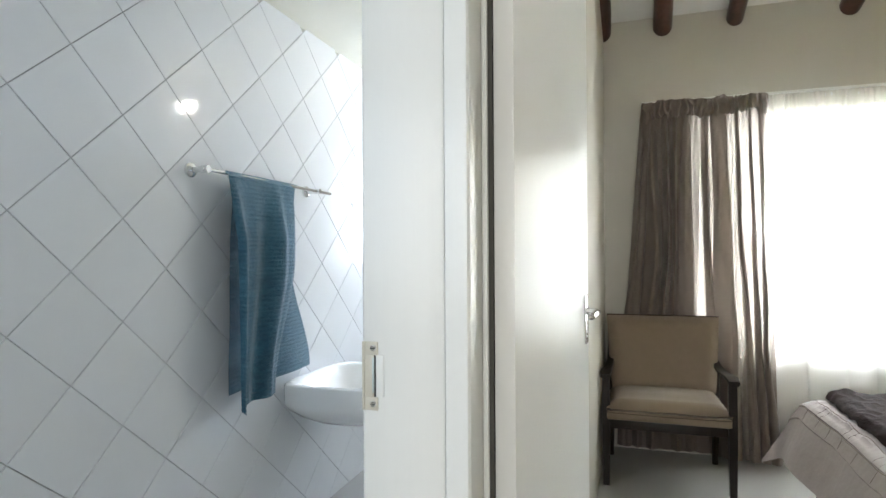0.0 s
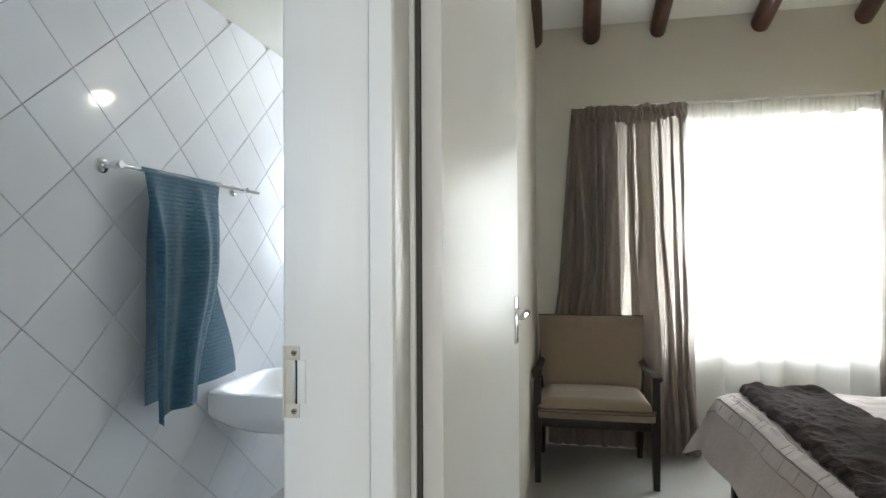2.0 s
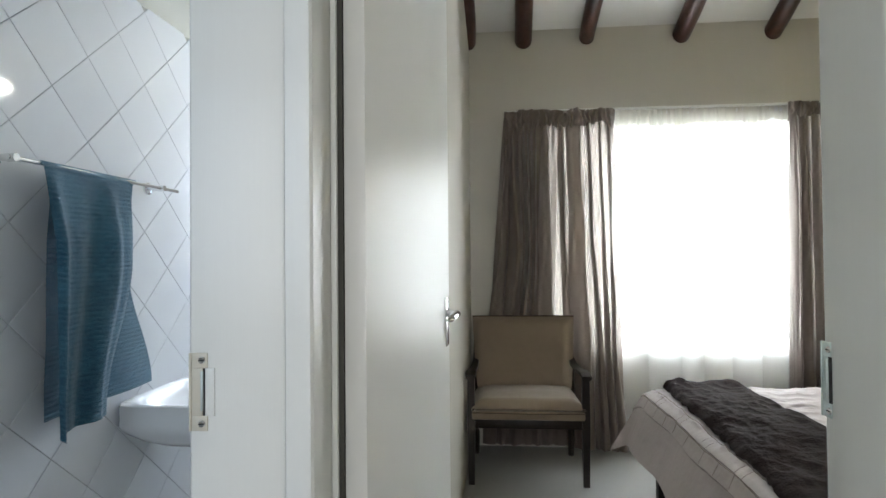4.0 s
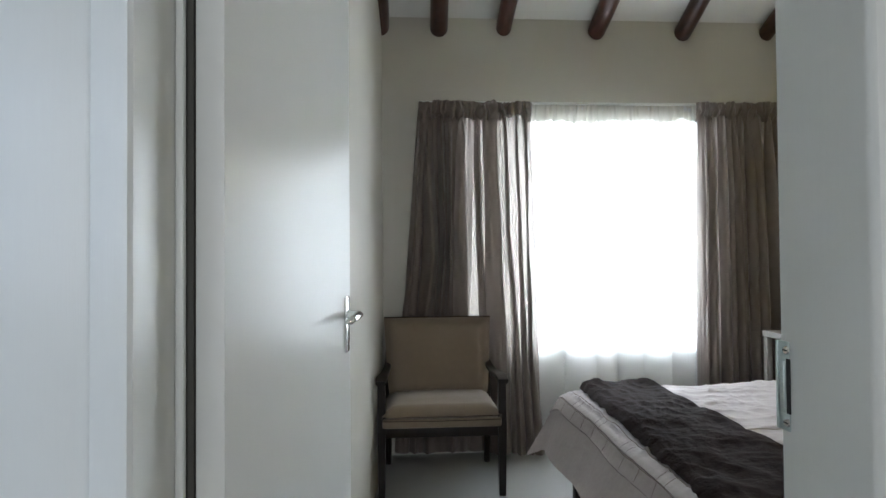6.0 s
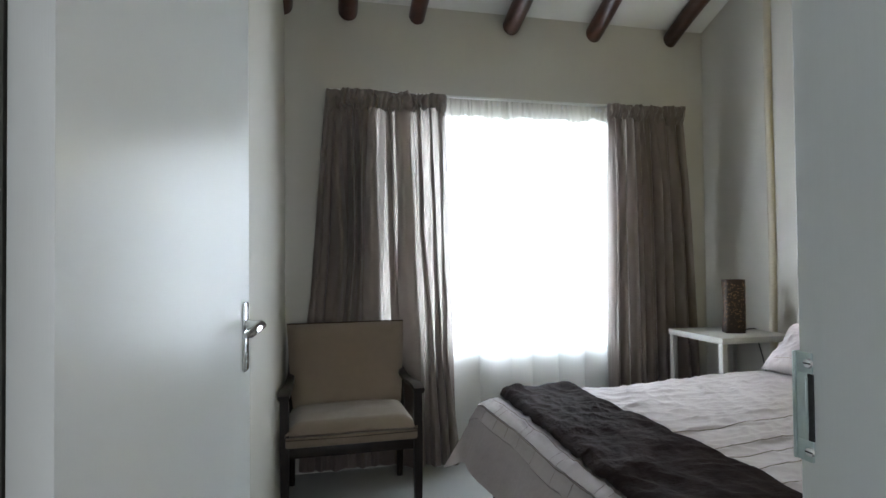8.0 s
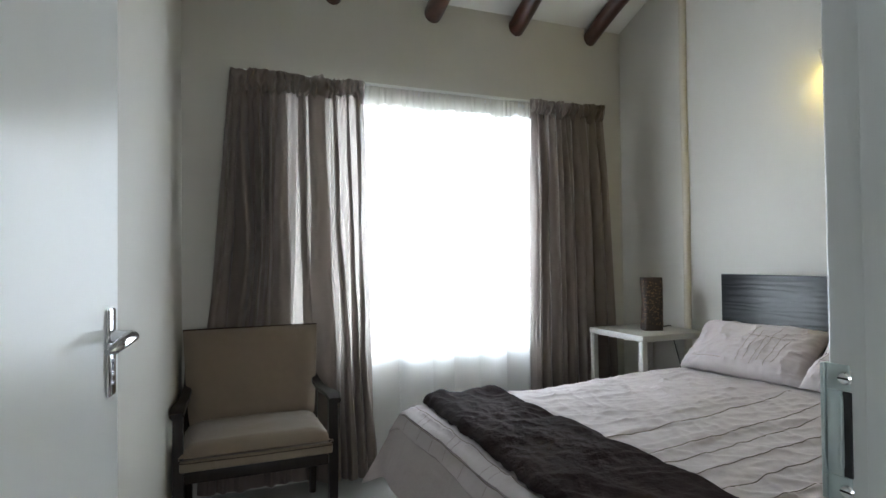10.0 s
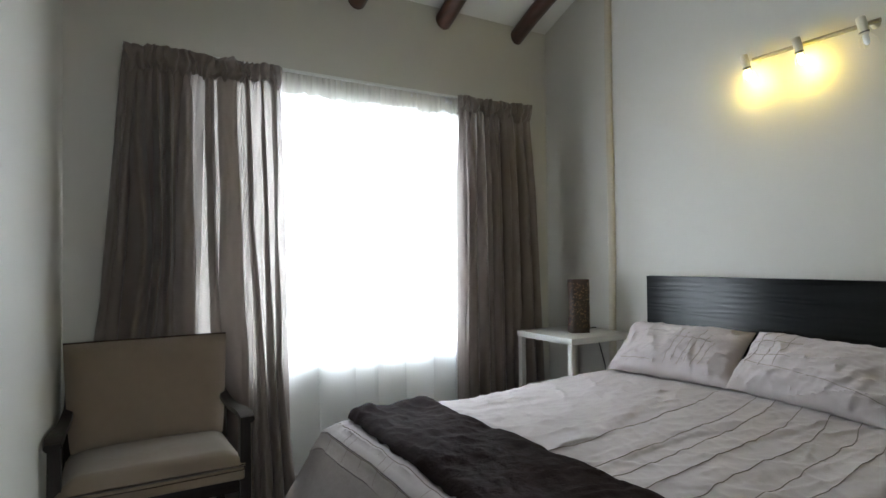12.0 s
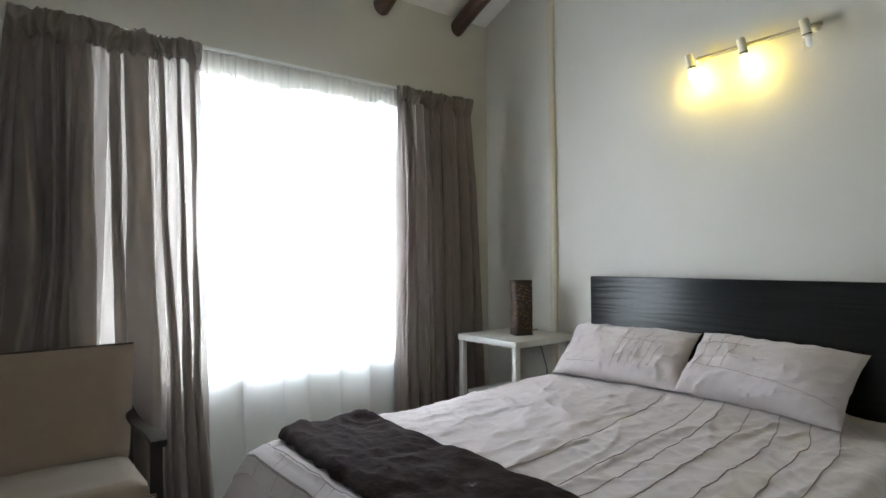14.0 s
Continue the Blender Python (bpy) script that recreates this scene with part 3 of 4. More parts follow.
# ---- armchair ----
def armchair(m):
    ch = thing("armchair", m, "dark wood easy chair with beige cushions by the curtain", "chair")
    half = 0.325
    for sx in (-1, 1):
        bm = bmesh.new()
        for z0, z1, w0, w1 in ((0, 0.33, 0.016, 0.021), (0.33, 0.585, 0.021, 0.019)):
            a = [bm.verts.new((sx * (half - 0.021) + dx * w0, 0.02 + dy * w0, z0)) for dx, dy in ((-1, -1), (1, -1), (1, 1), (-1, 1))]
            b = [bm.verts.new((sx * (half - 0.021) + dx * w1, 0.02 + dy * w1, z1)) for dx, dy in ((-1, -1), (1, -1), (1, 1), (-1, 1))]
            for i in range(4):
                bm.faces.new((a[i], a[(i + 1) % 4], b[(i + 1) % 4], b[i]))
            bm.faces.new(a[::-1]), bm.faces.new(b)
        part("front_leg", bm, M_DARKWOOD, ch)
        bm = bmesh.new()
        pts = [(sx * (half - 0.035), 0.50, 0), (sx * (half - 0.035), 0.455, 0.3), (sx * (half - 0.035), 0.47, 0.52), (sx * (half - 0.045), 0.535, 0.80)]
        tube(bm, pts, [0.017, 0.023, 0.023, 0.016], 8)
        part("rear_leg", bm, M_DARKWOOD, ch)
        bm = bmesh.new()
        prof = [(-0.035, 0.590, 0.026), (0.02, 0.600, 0.031), (0.10, 0.597, 0.028), (0.22, 0.585, 0.024), (0.34, 0.590, 0.021), (0.44, 0.612, 0.018), (0.49, 0.628, 0.014)]
        rings = []
        for y, z, w in prof:
            xc = sx * (half - 0.020 - 0.05 * max(0, y - 0.05))
            rings.append([bm.verts.new((xc + dx * w, y, z + dz)) for dx, dz in ((-1, -0.008), (-0.7, -0.019), (0.7, -0.019), (1, -0.008), (0.9, 0.004), (-0.9, 0.004))])
        for a, b in zip(rings, rings[1:]):
            for i in range(6):
                bm.faces.new((a[i], a[(i + 1) % 6], b[(i + 1) % 6], b[i]))
        bm.faces.new(rings[0][::-1]), bm.faces.new(rings[-1])
        part("armrest", bm, M_DARKWOOD, ch)
        part("side_rail", boxes(((sx * (half - 0.02) - 0.012, 0.03, 0.29), (sx * (half - 0.02) + 0.012, 0.46, 0.345)), bevel=0.003), M_DARKWOOD, ch)
    part("front_rail", boxes(((-half + 0.04, 0.008, 0.302), (half - 0.04, 0.032, 0.352)), bevel=0.003), M_DARKWOOD, ch)
    part("back_rail", boxes(((-half + 0.04, 0.445, 0.29), (half - 0.04, 0.47, 0.345)), bevel=0.003), M_DARKWOOD, ch)
    part("top_rail", boxes(((-half + 0.05, 0.52, 0.77), (half - 0.05, 0.54, 0.815)), bevel=0.005), M_DARKWOOD, ch)
    for k in range(5):
        x = -0.2 + k * 0.1
        bm = bmesh.new()
        tube(bm, [(x, 0.46, 0.335), (x, 0.475, 0.52), (x, 0.53, 0.79)], 0.009, 8)
        part("back_slat", bm, M_DARKWOOD, ch)
    # seat cushion on its thin padded board

    def seat_f(u, v, lift):
        x = (u - 0.5) * (0.605 - 0.03 * v)
        y = -0.012 + v * 0.465
        e = min(u, 1 - u, v, 1 - v)
        return x, y, lift * min(1, (e / 0.09)) ** 0.5
    bm = bmesh.new()
    top = grid(bm, 24, 20, lambda u, v: Vector((*seat_f(u, v, 0)[:2], 0.405 + 0.052 * min(1, min(u, 1 - u, v, 1 - v) / 0.10 + 0.02) ** 0.5 + 0.006 * math.sin(math.pi * u) * math.sin(math.pi * v) + 0.004 * noise.noise((u * 4, v * 4, 1)))))
    low = grid(bm, 24, 20, lambda u, v: Vector((*seat_f(u, v, 0)[:2], 0.405 - 0.012 * min(1, min(u, 1 - u, v, 1 - v) / 0.05))))
    bmesh.ops.remove_doubles(bm, verts=bm.verts, dist=0.0005)
    seat = part("seat_cushion", bm, M_CUSHION, ch, "beige padded seat cushion")
    part("seat_base", boxes(((-0.30, -0.008, 0.352), (0.30, 0.45, 0.400)), bevel=0.009), M_CUSHION, ch)
    bm = bmesh.new()
    tube(bm, [(-0.302, 0.2, 0.394), (-0.302, 0.0, 0.392), (-0.29, -0.013, 0.391), (0, -0.016, 0.389), (0.29, -0.013, 0.391), (0.302, 0.0, 0.392), (0.302, 0.2, 0.394)], 0.0022, 8)
    part("piping", bm, M_PIPING, seat)
    # back cushion, leaning back and wider at the top
    bm = bmesh.new()

    def back_f(u, v, side):
        wid = 0.555 + 0.065 * v ** 0.7
        e = min(u, 1 - u, v, 1 - v)
        t = 0.052 * min(1, e / 0.09 + 0.01) ** 0.5
        y = 0.375 + 0.10 * v + side * t + 0.004 * noise.noise((u * 3, v * 3, 5 + side))
        bow = 0.012 * math.sin(math.pi * u)
        return Vector(((u - 0.5) * wid, y + bow, 0.437 + v * 0.418))
    grid(bm, 24, 20, lambda u, v: back_f(u, v, -1))
    grid(bm, 24, 20, lambda u, v: back_f(u, v, 1))
    bmesh.ops.remove_doubles(bm, verts=bm.verts, dist=0.0035)
    back = part("back_cushion", bm, M_CUSHION, ch, "beige padded back cushion")
    bm = bmesh.new()
    tube(bm, [Vector((back_f(k / 12, 1, 0))) + Vector((0, -0.002, 0.002)) for k in range(13)], 0.0045, 8)
    part("piping", bm, M_PIPING, back)
    return ch


armchair(pose(0.160, 3.318, 0))

# ---- bed ----
FOOT, HEAD, FAR, NEAR = 0.745, 2.425, 3.085, 1.735
bed = thing("bed", pose(FOOT, NEAR, 0), "double bed with dark base under a beige duvet", "bed")
bl, bw = HEAD - FOOT, FAR - NEAR
part("base", boxes(((0.0, 0.0, 0.16), (bl - 0.01, bw, 0.33)), bevel=0.012), M_BASE, bed)
part("mattress", boxes(((0.03, 0.03, 0.332), (bl - 0.01, bw - 0.03, 0.545)), bevel=0.04, ), M_MATTRESS, bed)
for x in (0.03, bl - 0.08):
    for y in (0.03, bw - 0.03):
        part("leg", boxes(((x - 0.025, y - 0.025, 0), (x + 0.025, y + 0.025, 0.158)), bevel=0.003), M_DARKWOOD, bed)
hb = thing("headboard", pose(2.43, 0, 0), "black-brown wood veneer headboard behind the pillows", "headboard")
part("panel", boxes(((0, 1.66, 0.20), (0.032, 3.057, 1.088)), bevel=0.004), M_HEADBOARD, hb)
for y in (1.9, 2.8):
    part("post", boxes(((0.034, y - 0.03, 0), (0.060, y + 0.03, 0.8)), bevel=0.003), M_HEADBOARD, hb)


def crease(x, y, along_scale, across_scale, turn_by, seed):
    """Narrow ridges drawn out along one direction."""
    c, d = math.cos(turn_by), math.sin(turn_by)
    a, b = x * c + y * d, y * c - x * d
    b += 0.05 * noise.noise((a * 3, b * 3, seed + 5))
    n = abs(noise.noise((a * along_scale, b * across_scale, seed)))
    return max(0.0, 1 - n * 3.2) ** 2


def wrinkle(x, y):
    w = 0.010 * noise.noise((x * 2.6, y * 3.0, 0.3)) + 0.0012 * noise.noise((x * 22, y * 18, 1.0))
    w += 0.0060 * crease(x, y, 1.6, 5.5, 0.5, 2.0) + 0.0038 * crease(x, y, 2.2, 8.0, -0.6, 7.0) + 0.0034 * crease(x, y, 3.0, 11.0, 1.2, 13.0)
    w += 0.0045 * crease(x, y, 1.3, 9.0, -0.15, 41.0) + 0.0024 * crease(x, y, 4.0, 20.0, 0.15, 19.0) + 0.0018 * crease(x, y, 3.0, 17.0, -0.35, 29.0) ** 1.5 + 0.0012 * crease(x, y, 6.0, 24.0, 0.9, 37.0) ** 1.5
    bunch = math.exp(-(((x - 1.78) / 0.34) ** 2 + ((y - 2.83) / 0.17) ** 2))
    w += bunch * (0.008 * crease(x, y, 4, 9, 0.9, 21.0) + 0.004 * crease(x, y, 5, 13, -0.3, 25.0))
    return w


def bed_top(x, y):
    k = min(1, max(0, (x - FOOT) / (HEAD - FOOT)))
    mid = 1 - ((y - (FAR + NEAR) / 2) / 0.70) ** 2 * 0.25
    return 0.560 + 0.050 * min(1, k * 1.25) * mid + 0.012 * mid


def duvet_at(s, t, lift=0.0):
    """s: metres along the bed from the foot edge, t: metres across from the far edge; below zero they hang over."""
    over_s, over_t = max(0, -s), max(0, -t)
    near_over = max(0, t - (FAR - NEAR))
    tt = max(over_t, near_over)
    x = FOOT + max(0, s)
    y = FAR - min(max(0, t), FAR - NEAR)
    r = 0.055
    z = bed_top(x, y) + wrinkle(x, y) * (1 if s > -0.02 else 0.3) + lift

    def bend(d):
        a = min(d / r, math.pi / 2 * 0.86)
        out = r * math.sin(a)
        down = r * (1 - math.cos(a))
        rest = max(0, d - r * math.pi / 2 * 0.86)
        return out + rest * 0.34, down + rest * 0.94
    ox, dx = bend(over_s)
    oy, dy = bend(tt)
    both = min(over_s, tt)
    down = max(dx, dy) + 0.30 * both
    x -= ox + lift * (1 if over_s > 0.05 else 0)
    sgn = 1 if over_t > 0 else -1
    x -= both * 0.15
    y += sgn * (oy + both * 0.30)
    fold = 0.012 * math.sin(y * 11 + 0.6) * min(1, over_s * 5) + 0.01 * math.sin(x * 13) * min(1, tt * 5)
    x -= fold if over_s > 0 else 0
    y += sgn * (0.012 * math.sin(x * 9) * min(1, tt * 4))
    if -0.116 < s < 0:
        x -= 0.007 * ((-s) % 0.056) / 0.056
    x += 0.016 if s < 0 else 0.016 * max(0, 1 - s / 0.08)
    return Vector((x, y, max(0.06, z - down)))


duvet = thing("duvet", pose(0, 0, 0), "rumpled pale beige pintucked duvet spread over the bed", "duvet")
S0, S1, T0, T1 = -0.315, HEAD - FOOT - 0.03, -0.30, FAR - NEAR + 0.30
bm = bmesh.new()
grid(bm, 260, 280, lambda u, v: duvet_at(S0 + u * (S1 - S0), T0 + v * (T1 - T0)))
part("cover", bm, M_DUVET, duvet)


# draws a tuck as a thin tube in the colour of its shade
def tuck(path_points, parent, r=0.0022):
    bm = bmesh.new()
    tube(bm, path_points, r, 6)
    part("pintuck", bm, M_TUCKSHADE, parent)


def across(x, y):
    """Where a tuck that lies at y in the bed's middle runs at x."""
    return FAR - y - 0.078 * (x - 1.5) - 0.2 * max(0, x - 1.95)


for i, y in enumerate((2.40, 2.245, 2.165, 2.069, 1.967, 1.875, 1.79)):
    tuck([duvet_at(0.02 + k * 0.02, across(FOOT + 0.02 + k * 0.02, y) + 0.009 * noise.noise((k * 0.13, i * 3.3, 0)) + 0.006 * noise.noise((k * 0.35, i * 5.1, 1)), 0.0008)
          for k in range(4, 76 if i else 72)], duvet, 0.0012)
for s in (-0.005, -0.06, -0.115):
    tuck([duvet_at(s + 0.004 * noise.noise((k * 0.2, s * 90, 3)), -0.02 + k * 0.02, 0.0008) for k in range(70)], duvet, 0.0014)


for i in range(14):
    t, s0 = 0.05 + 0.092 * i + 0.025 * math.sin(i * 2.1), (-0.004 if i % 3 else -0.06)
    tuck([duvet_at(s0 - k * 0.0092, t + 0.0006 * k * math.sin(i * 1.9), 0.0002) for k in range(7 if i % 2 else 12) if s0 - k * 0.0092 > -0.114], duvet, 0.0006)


# pillows
def pillow(m, w, h, thick, seed, label, tucks):
    p = thing("pillow", m, label, "pillow", "bed pillows")

    def f(u, v, side):
        a, b = 2 * u - 1, 2 * v - 1
        e = max(0.0, (1 - abs(a) ** 2.6)) ** 0.55 * max(0.0, (1 - abs(b) ** 2.6)) ** 0.55
        pin = 1 - 0.085 * (1 - abs(a) ** 2)
        pin2 = 1 - 0.05 * (1 - abs(b) ** 2)
        wr = (0.014 * noise.noise((a * 1.8 + seed, b * 2.2, side)) + 0.008 * crease(a, b, 0.9, 2.6, 1.3, seed + side) + 0.006 * crease(a, b, 1.2, 3.5, 0.7, seed + 4 + side) + 0.0032 * crease(a, b, 2, 7, 1.7, seed + 9) + 0.0022 * crease(a, b, 2.5, 9, 0.2, seed + 15)
              + 0.005 * crease(a, b, 1.5, 8, 1.35, seed + 21) * (1 - b) * 0.5) * min(1, e * 3)
        return Vector((a * w / 2 * pin2, b * h / 2 * pin, side * (thick / 2 * e + wr) - 0.02 * (1 - b) * 0.5))
    bm = bmesh.new()
    grid(bm, 76, 52, lambda u, v: f(u, v, 1))
    grid(bm, 76, 52, lambda u, v: f(u, v, -1))
    bmesh.ops.remove_doubles(bm, verts=bm.verts, dist=0.002)
    part("pillowcase", bm, M_DUVET, p)
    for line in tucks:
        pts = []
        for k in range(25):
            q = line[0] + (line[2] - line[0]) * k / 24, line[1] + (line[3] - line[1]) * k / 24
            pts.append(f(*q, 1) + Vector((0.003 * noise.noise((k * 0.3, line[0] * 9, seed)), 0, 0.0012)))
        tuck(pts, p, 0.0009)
    return p


def leaning(x, y, z, lean, spin, roll):
    """Pillow axes: its width along -y, its height up the headboard, its front towards the foot of the bed."""
    base = Matrix(((0, 0, -1), (-1, 0, 0), (0, 1, 0))).to_4x4()
    return Matrix.Translation((x, y, z)) @ Matrix.Rotation(radians(spin), 4, "Z") @ Matrix.Rotation(radians(lean), 4, "Y") @ Matrix.Rotation(radians(roll), 4, "X") @ base


pillow(leaning(2.285, 2.775, 0.750, 50, 3, -1), 0.625, 0.31, 0.13, 3.0, "beige pintucked pillow leaning on the headboard",
       [(0.50 + i * 0.055, 0.12 + 0.05 * (i % 2), 0.56 + i * 0.055, 0.84 - 0.12 * (i % 3)) for i in range(6)] + [(0.10, 0.16, 0.38, 0.13), (0.52, 0.62, 0.80, 0.60)])
pillow(leaning(2.265, 2.165, 0.752, 48, -4, 2), 0.60, 0.305, 0.15, 8.0, "beige pillow with a tucked border against the headboard",
       [(0.06, 0.70, 0.42, 0.74), (0.05, 0.50, 0.40, 0.47), (0.06, 0.36, 0.97, 0.20), (0.10, 0.30, 0.14, 0.93), (0.2, 0.30, 0.24, 0.93), (0.3, 0.35, 0.35, 0.92)])

# throw across the foot
throw = thing("throw_blanket", pose(0, 0, 0), "dark brown faux fur throw lying across the bed's foot", "throw")
bm = bmesh.new()


def throw_f(u, v):
    y_far, y_near = FAR + 0.005, NEAR - 0.10
    t = (v * (y_far - y_near)) - 0.02
    inner = 0.400 + 0.02 * noise.noise((v * 7, 0.2, 1)) + 0.008 * noise.noise((v * 30, 0.2, 1))
    outer = 0.03 + 0.025 * noise.noise((v * 5, 3.2, 1)) + 0.008 * noise.noise((v * 30, 4.2, 1)) - 0.06 * v
    if v < 0.12:
        outer += 0.02 * (0.12 - v) / 0.12
    s = outer + (inner - outer) * u
    t += 0.015 * noise.noise((u * 9, v * 3, 7)) * (1 if v < 0.05 else 0.2)
    e = min(u * 0.40, (1 - u) * 0.40, v * 1.3, (1 - v) * 1.3)
    pile = 0.026 * min(1, e / 0.035 + 0.02) ** 0.5
    lump = (0.006 * noise.noise((u * 1.6, v * 5, 3)) + 0.008 * (1 - 2 * abs(noise.noise((u * 3 + v * 3, v * 6, 6)))) + 0.006 * (1 - 2 * abs(noise.noise((u * 5 - v * 4, v * 13, 9)))) + 0.003 * noise.noise((u * 12, v * 34, 2)) + 0.0012 * noise.noise((u * 30, v * 80, 8))) * min(1, e / 0.05)
    fold = 0.020 * math.exp(-((v - 0.05) / 0.05) ** 2) * (0.5 + 0.5 * math.sin(u * 9)) * min(1, e / 0.02)
    base = Vector((0, 0, 0))
    for ds, dt in ((0, 0), (0.035, 0.02), (-0.035, -0.02), (0.02, -0.035), (-0.02, 0.035)):
        base += duvet_at(s + ds * min(1, e / 0.05), t + dt * min(1, e / 0.05), 0) / 5
    return base + Vector((0, 0, 0.005 + pile + lump + fold))


grid(bm, 90, 220, throw_f)
part("fur", bm, M_THROW, throw)

# ---- bedside table and lamp ----
table = thing("bedside_table", pose(2.306, 3.474, 0, 0, 0, 0), "white laminate bedside table with square legs and shelf", "table")
h = 0.228
part("tabletop", boxes(((-h, -h, 0.729), (h, h, 0.762)), bevel=0.003), M_TABLE, table)
for sx in (-1, 1):
    for sy in (-1, 1):
        part("leg", boxes(((sx * (h - 0.02) - 0.016, sy * (h - 0.02) - 0.016, 0), (sx * (h - 0.02) + 0.016, sy * (h - 0.02) + 0.016, 0.728)), bevel=0.003), M_TABLE, table)
part("shelf", boxes(((-h + 0.037, -h + 0.037, 0.435), (h - 0.037, h - 0.037, 0.455)), bevel=0.002), M_TABLE, table)
lampthing = thing("table_lamp", pose(2.306, 3.43, 0.762, 0, 0, -22), "brown woven column lamp, unlit, on the bedside table", "lamp")
bm = bmesh.new()


def shade_f(u, v):
    a = 2 * math.pi * u
    c, s = math.cos(a), math.sin(a)
    p = 4.5
    r = (abs(c) ** p + abs(s) ** p) ** (-1 / p)
    waist = 1 - 0.07 * math.sin(math.pi * v)
    return Vector((0.057 * r * c * waist + 0.005 * math.sin(v * 3), 0.042 * r * s * waist, 0.012 + v * 0.288))


grid(bm, 48, 24, shade_f)
part("shade", bm, M_LAMPSKIN, lampthing)
rnd = random.Random(4)
bm = bmesh.new()
for k in range(520):
    u, v = rnd.random(), rnd.uniform(0.06, 0.94)
    p = shade_f(u, v)
    nrm = Vector((p.x / 0.066 ** 2, p.y / 0.045 ** 2, 0)).normalized()
    q = nrm.orthogonal().normalized()
    w = nrm.cross(q)
    s1, s2, tw = rnd.uniform(0.002, 0.0062), rnd.uniform(0.0013, 0.003), rnd.uniform(0, 3.1)
    q, w = q * math.cos(tw) + w * math.sin(tw), w * math.cos(tw) - q * math.sin(tw)
    vsx = [bm.verts.new(p + nrm * 0.0012 + q * s1 * math.cos(a) + w * s2 * math.sin(a)) for a in (0, 1.05, 2.09, 3.14, 4.19, 5.24)]
    tip = bm.verts.new(p + nrm * 0.003)
    for a in range(6):
        bm.faces.new((vsx[a], vsx[(a + 1) % 6], tip))
tagged(part("shell_chips", bm, M_BRASS, lampthing, "golden shell chips"), kind="stuff")
part("foot", boxes(((-0.052, -0.039, 0.0), (0.052, 0.039, 0.012)), bevel=0.003), M_LAMPSKIN, lampthing)
bm = bmesh.new()
run = [(2.33, 3.47, 0.766), (2.44, 3.50, 0.766), (2.525, 3.52, 0.767), (2.545, 3.52, 0.755), (2.545, 3.51, 0.68), (2.543, 3.46, 0.546), (2.545, 3.44, 0.30), (2.545, 3.45, 0.012)]
tube(bm, [lampthing.matrix_world.inverted() @ Vector(p) for p in run], 0.0035, 8)
part("cable", bm, M_CABLE, lampthing)

# ---- spotlight bar ----
spots = thing("spotlight_bar", pose(EAST, 2.30, 2.075), "cream three-lamp spotlight bar with two bulbs lit", "wall light")
bm = bmesh.new()
tube(bm, [(-0.035, -0.27, -0.005), (-0.035, 0.22, -0.005)], 0.009, 10)
part("bar", bm, M_BARSHADED, spots)
for y in (-0.26, 0.02, 0.2):
    bm = bmesh.new()
    tube(bm, [(0.0, y + 0.02, -0.005), (-0.035, y + 0.02, -0.005)], [0.018, 0.006], 12)
    part("mount", bm, M_WHITEMETAL, spots)
for y, lit in ((0.235, True), (0.01, True), (-0.225, False)):
    bm = bmesh.new()
    top, low = Vector((-0.075, y + 0.004, 0.012)), Vector((-0.062, y - 0.004, -0.052))
    tube(bm, [top + (top - low) * 0.08, top, low, low + (low - top) * 0.02], [0.012, 0.0165, 0.0165, 0.014], 18)
    head = part("lamp_head", bm, M_WHITEMETAL, spots)
    bm = bmesh.new()
    tube(bm, [(-0.035, y, -0.005), (-0.07, y, -0.02)], 0.005, 8)
    part("swivel", bm, M_WHITEMETAL, head)
    bm = bmesh.new()
    d = (low - top).normalized()
    tube(bm, [low, low + d * 0.012, low + d * 0.032, low + d * 0.042], [0.009, 0.011, 0.011, 0.004], 12)
    part("bulb", bm, M_BULB if lit else M_CERAMIC, head, "glowing bulb" if lit else "unlit bulb")
    bm = bmesh.new()
    for k in range(3):
        a = 2.1 * k + 0.4
        off = Vector((0.3 * math.cos(a), math.sin(a), 0)) * 0.024
        tube(bm, [low + off * 0.65, low + d * 0.02 + off * 1.5, low + d * 0.048 + off * 1.6], 0.0018, 6)
    part("wire_guard", bm, M_WHITEMETAL, head)
    bm = bmesh.new()
    tube(bm, [low - d * 0.012, low - d * 0.009, low - d * 0.006], [0.0168, 0.0180, 0.0168], 18)
    part("collar", bm, M_CABLE, head, "dark metal collar")
for y in (0.235, 0.01):
    lamp("spot_bulb", "POINT", pose(EAST - 0.062, 2.30 + y - 0.02, 1.955), 1.4, (1.0, 0.80, 0.09), soft=0.012)

# ---- bathroom things ----
rack = thing("towel_rail", pose(BATH_X + 0.008, 1.79, 1.525), "chrome towel rail screwed to the tiled wall", "towel rail")
bm = bmesh.new()
tube(bm, [(0.065, -0.015, 0), (0.065, 0.86, 0)], 0.0072, 14)
part("rod", bm, M_CHROME, rack)
for y in (0.0, 0.74):
    bm = bmesh.new()
    tube(bm, [(0.0, y, 0), (0.008, y, 0), (0.012, y, 0), (0.014, y, 0), (0.05, y, 0), (0.052, y, 0), (0.08, y, 0)], [0.026, 0.026, 0.022, 0.011, 0.010, 0.013, 0.012], 20)
    part("bracket", bm, M_CHROME, rack)
towel = thing("towel", pose(BATH_X + 0.073, 1.916, 1.525), "ribbed teal towel folded over the chrome rail", "towel")
bm = bmesh.new()


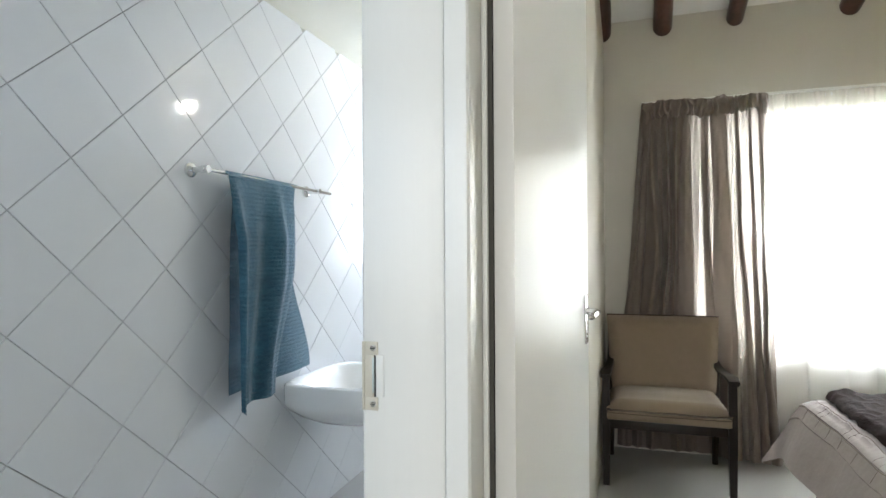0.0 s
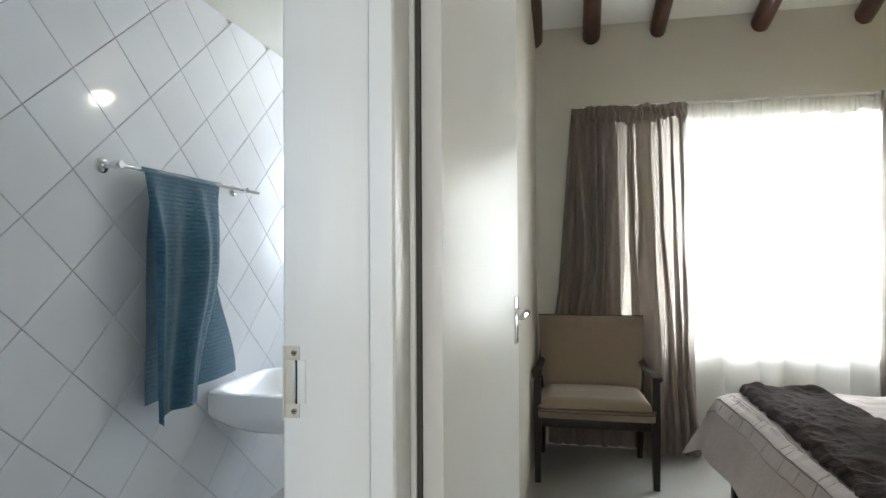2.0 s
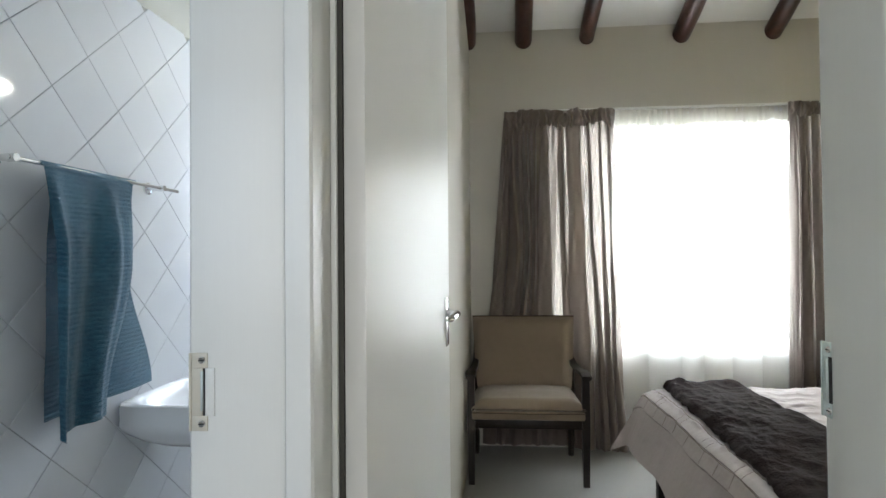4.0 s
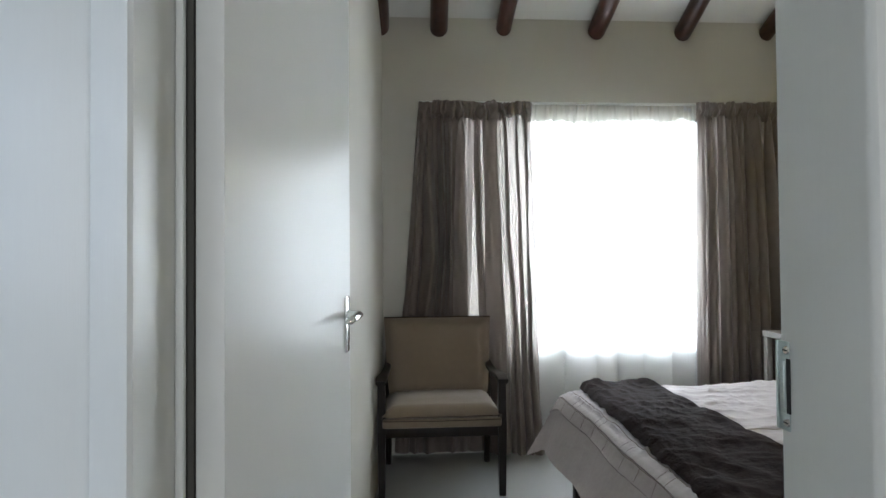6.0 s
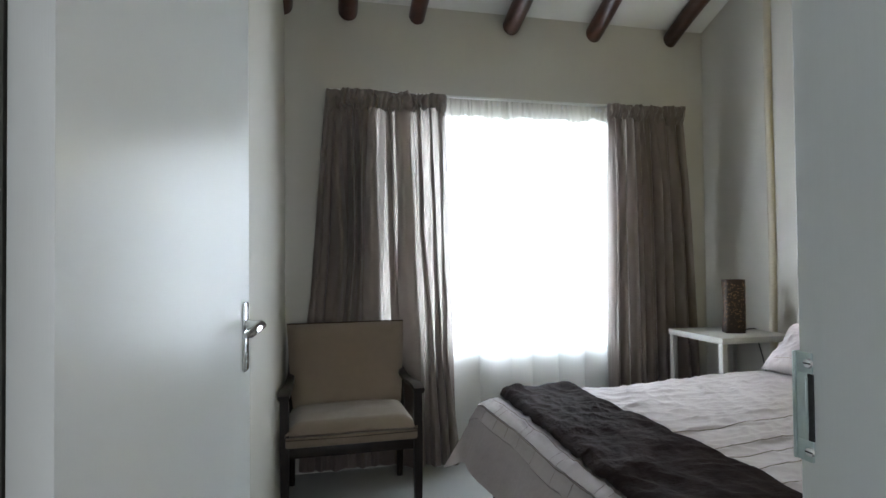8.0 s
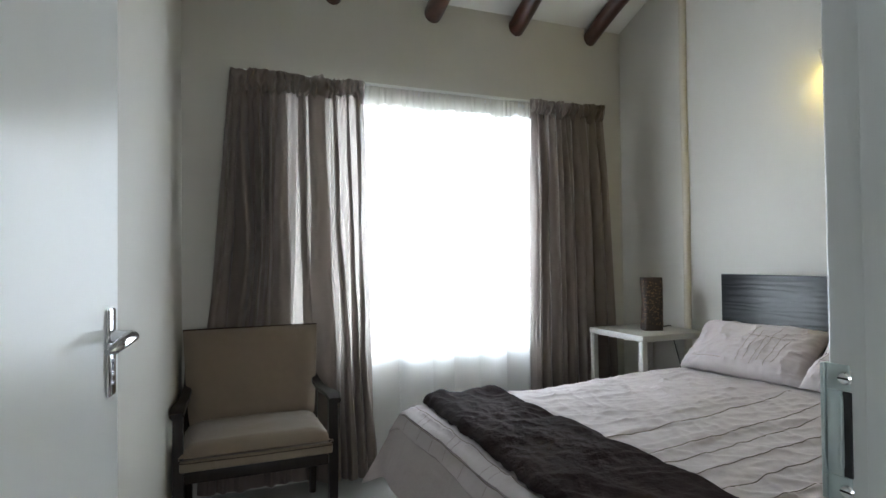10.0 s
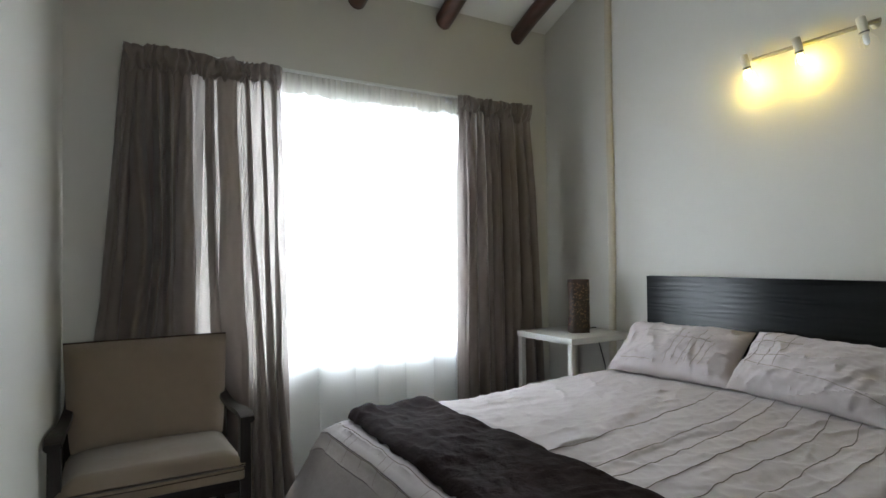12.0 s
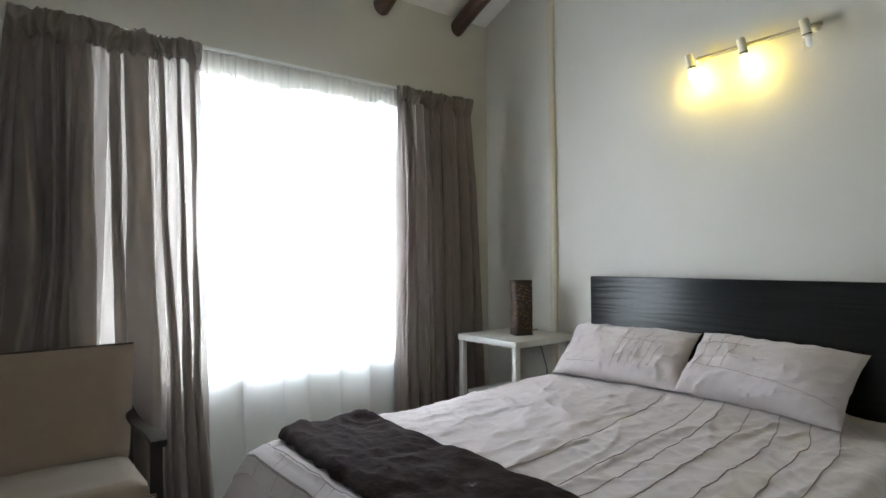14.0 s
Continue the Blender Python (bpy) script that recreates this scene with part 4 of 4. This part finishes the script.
def towel_f(u, v):
    """u across, v along: up the back of the rail, over it and down the front."""
    length_back, length_front = 0.825, 0.862
    s = v * (length_back + length_front) - length_back
    drop = abs(s)
    low = min(1.0, max(0.0, (drop - 0.32) / 0.52))
    low = low * low * (3 - 2 * low)
    rib = 0.0019 * math.sin(drop * 2 * math.pi / 0.0165) * (0.6 + 0.8 * noise.noise((u * 14, drop * 22, 3)))
    ease = min(1, drop / 0.25)
    if s > 0:
        y0, y1 = -0.028 + 0.020 * drop, 0.388 - 0.135 * low
        roll = math.exp(-((u - 0.07) / 0.06) ** 2)
        x = (0.014 + 0.020 * ease) * min(1, drop / 0.02)
        x += ease * (0.020 * roll + 0.013 * math.sin(u * 9.5 + 0.9 + 0.5 * drop) + 0.012 * math.exp(-((u - 0.72) / 0.07) ** 2) + 0.006 * math.sin(u * 21 + 2 * drop))
        z = 0.012 - drop * (1 + 0.024 * roll - 0.012 * u)
        y = y0 + (y1 - y0) * u
    else:
        y0, y1 = 0.040 - 0.015 * drop, 0.450 + 0.160 * low
        x = -(0.014 + 0.022 * ease) * min(1, drop / 0.02)
        x += ease * 0.008 * math.sin(u * 8 + 2.0)
        z = 0.012 - drop * (1 - 0.008 * u)
        y = y0 + (y1 - y0) * u
    x = max(x + rib, -0.062)
    return Vector((x, y + 0.005 * noise.noise((u * 3, v * 9, 2)), z))


grid(bm, 60, 420, towel_f)
part("terry", bm, M_TOWEL, towel)

basin = thing("washbasin", pose(BATH_X + 0.008, 2.288, -0.028), "white ceramic wall-hung washbasin beside the towel", "washbasin")
bm = bmesh.new()


def basin_ring(z, scale, depth, power=7.0, drop_front=0.0):
    """A rounded oblong about the bowl's middle, held back at the wall."""
    pts = []
    for k in range(40):
        a = 2 * math.pi * (k + 0.5) / 40
        c, s = math.cos(a), math.sin(a)
        r = (abs(c) ** power + abs(s) ** power) ** (-1 / power)
        x = 0.22 + 0.22 * r * c * depth
        pts.append(bm.verts.new((max(0.0, x), 0.29 + 0.29 * r * s * scale, z - drop_front * x)))
    return pts


rings = [basin_ring(0.495, 0.30, 0.40, 3), basin_ring(0.508, 0.52, 0.62, 3.5), basin_ring(0.545, 0.76, 0.86, 4), basin_ring(0.588, 0.93, 0.97, 6), basin_ring(0.612, 0.985, 0.995), basin_ring(0.630, 1.0, 1.0),
         basin_ring(0.688, 1.0, 1.0), basin_ring(0.698, 0.985, 0.99), basin_ring(0.702, 0.955, 0.965), basin_ring(0.700, 0.90, 0.88, 5), basin_ring(0.690, 0.86, 0.82, 4),
         basin_ring(0.650, 0.76, 0.70, 3.5), basin_ring(0.585, 0.50, 0.42, 3)]
for a, b in zip(rings, rings[1:]):
    for k in range(40):
        bm.faces.new((a[k], a[(k + 1) % 40], b[(k + 1) % 40], b[k]))
bm.faces.new(rings[0][::-1]), bm.faces.new(rings[-1])
part("bowl", bm, M_CERAMIC, basin)
bm = bmesh.new()
tube(bm, [(0.22, 0.29, 0.584), (0.22, 0.29, 0.590)], [0.028, 0.024], 18)
part("drain", bm, M_CHROME, basin, "chrome drain")
sconce = thing("bathroom_wall_light", pose(-0.40, 2.90, 2.11), "small round frosted wall light, lit", "wall light")
bm = bmesh.new()
tube(bm, [(0.001, 0, 0), (-0.02, 0, 0)], 0.05, 20)
part("backplate", bm, M_CHROME, sconce)
bm = bmesh.new()
bmesh.ops.create_uvsphere(bm, u_segments=20, v_segments=12, radius=0.030, matrix=Matrix.Translation((-0.05, 0, 0)))
part("globe", bm, M_BATHBULB, sconce)

# ---- wall tiles, one by one ----
HY, HZ = 0.166, 0.1545
bm = bmesh.new()
j = 0.0015
for inset, x in ((0.0, 0.0), (0.0, 0.0062), (0.0022, 0.0078)):
    for dy, dz in ((-HY + j + inset, 0), (0, -HZ + j + inset), (HY - j - inset, 0), (0, HZ - j - inset)):
        bm.verts.new((x, dy, dz))
bm.verts.ensure_lookup_table()
v = list(bm.verts)
for lay in (0, 4):
    for k in range(4):
        bm.faces.new((v[lay + k], v[lay + (k + 1) % 4], v[lay + 4 + (k + 1) % 4], v[lay + 4 + k]))
bm.faces.new(v[8:12])
tile_mesh = mesh_of(bm, "tile", M_TILE, False)
for a in range(-9, 14):
    for b in range(-8, 9):
        if (a + b) % 2 == 0:
            continue
        y, z = 1.685 + a * HY, 1.188 + b * HZ
        if not (0.35 < y < WIN_Y - 0.1 and -0.13 < z < 2.38):
            continue
        ob = new("tile", tile_mesh)
        ob.parent = wall_bath
        rr = random.Random(a * 37 + b)
        ob.matrix_world = pose(BATH_X + 0.0004, y, z, 0, rr.uniform(-0.15, 0.15), rr.uniform(-0.15, 0.15))
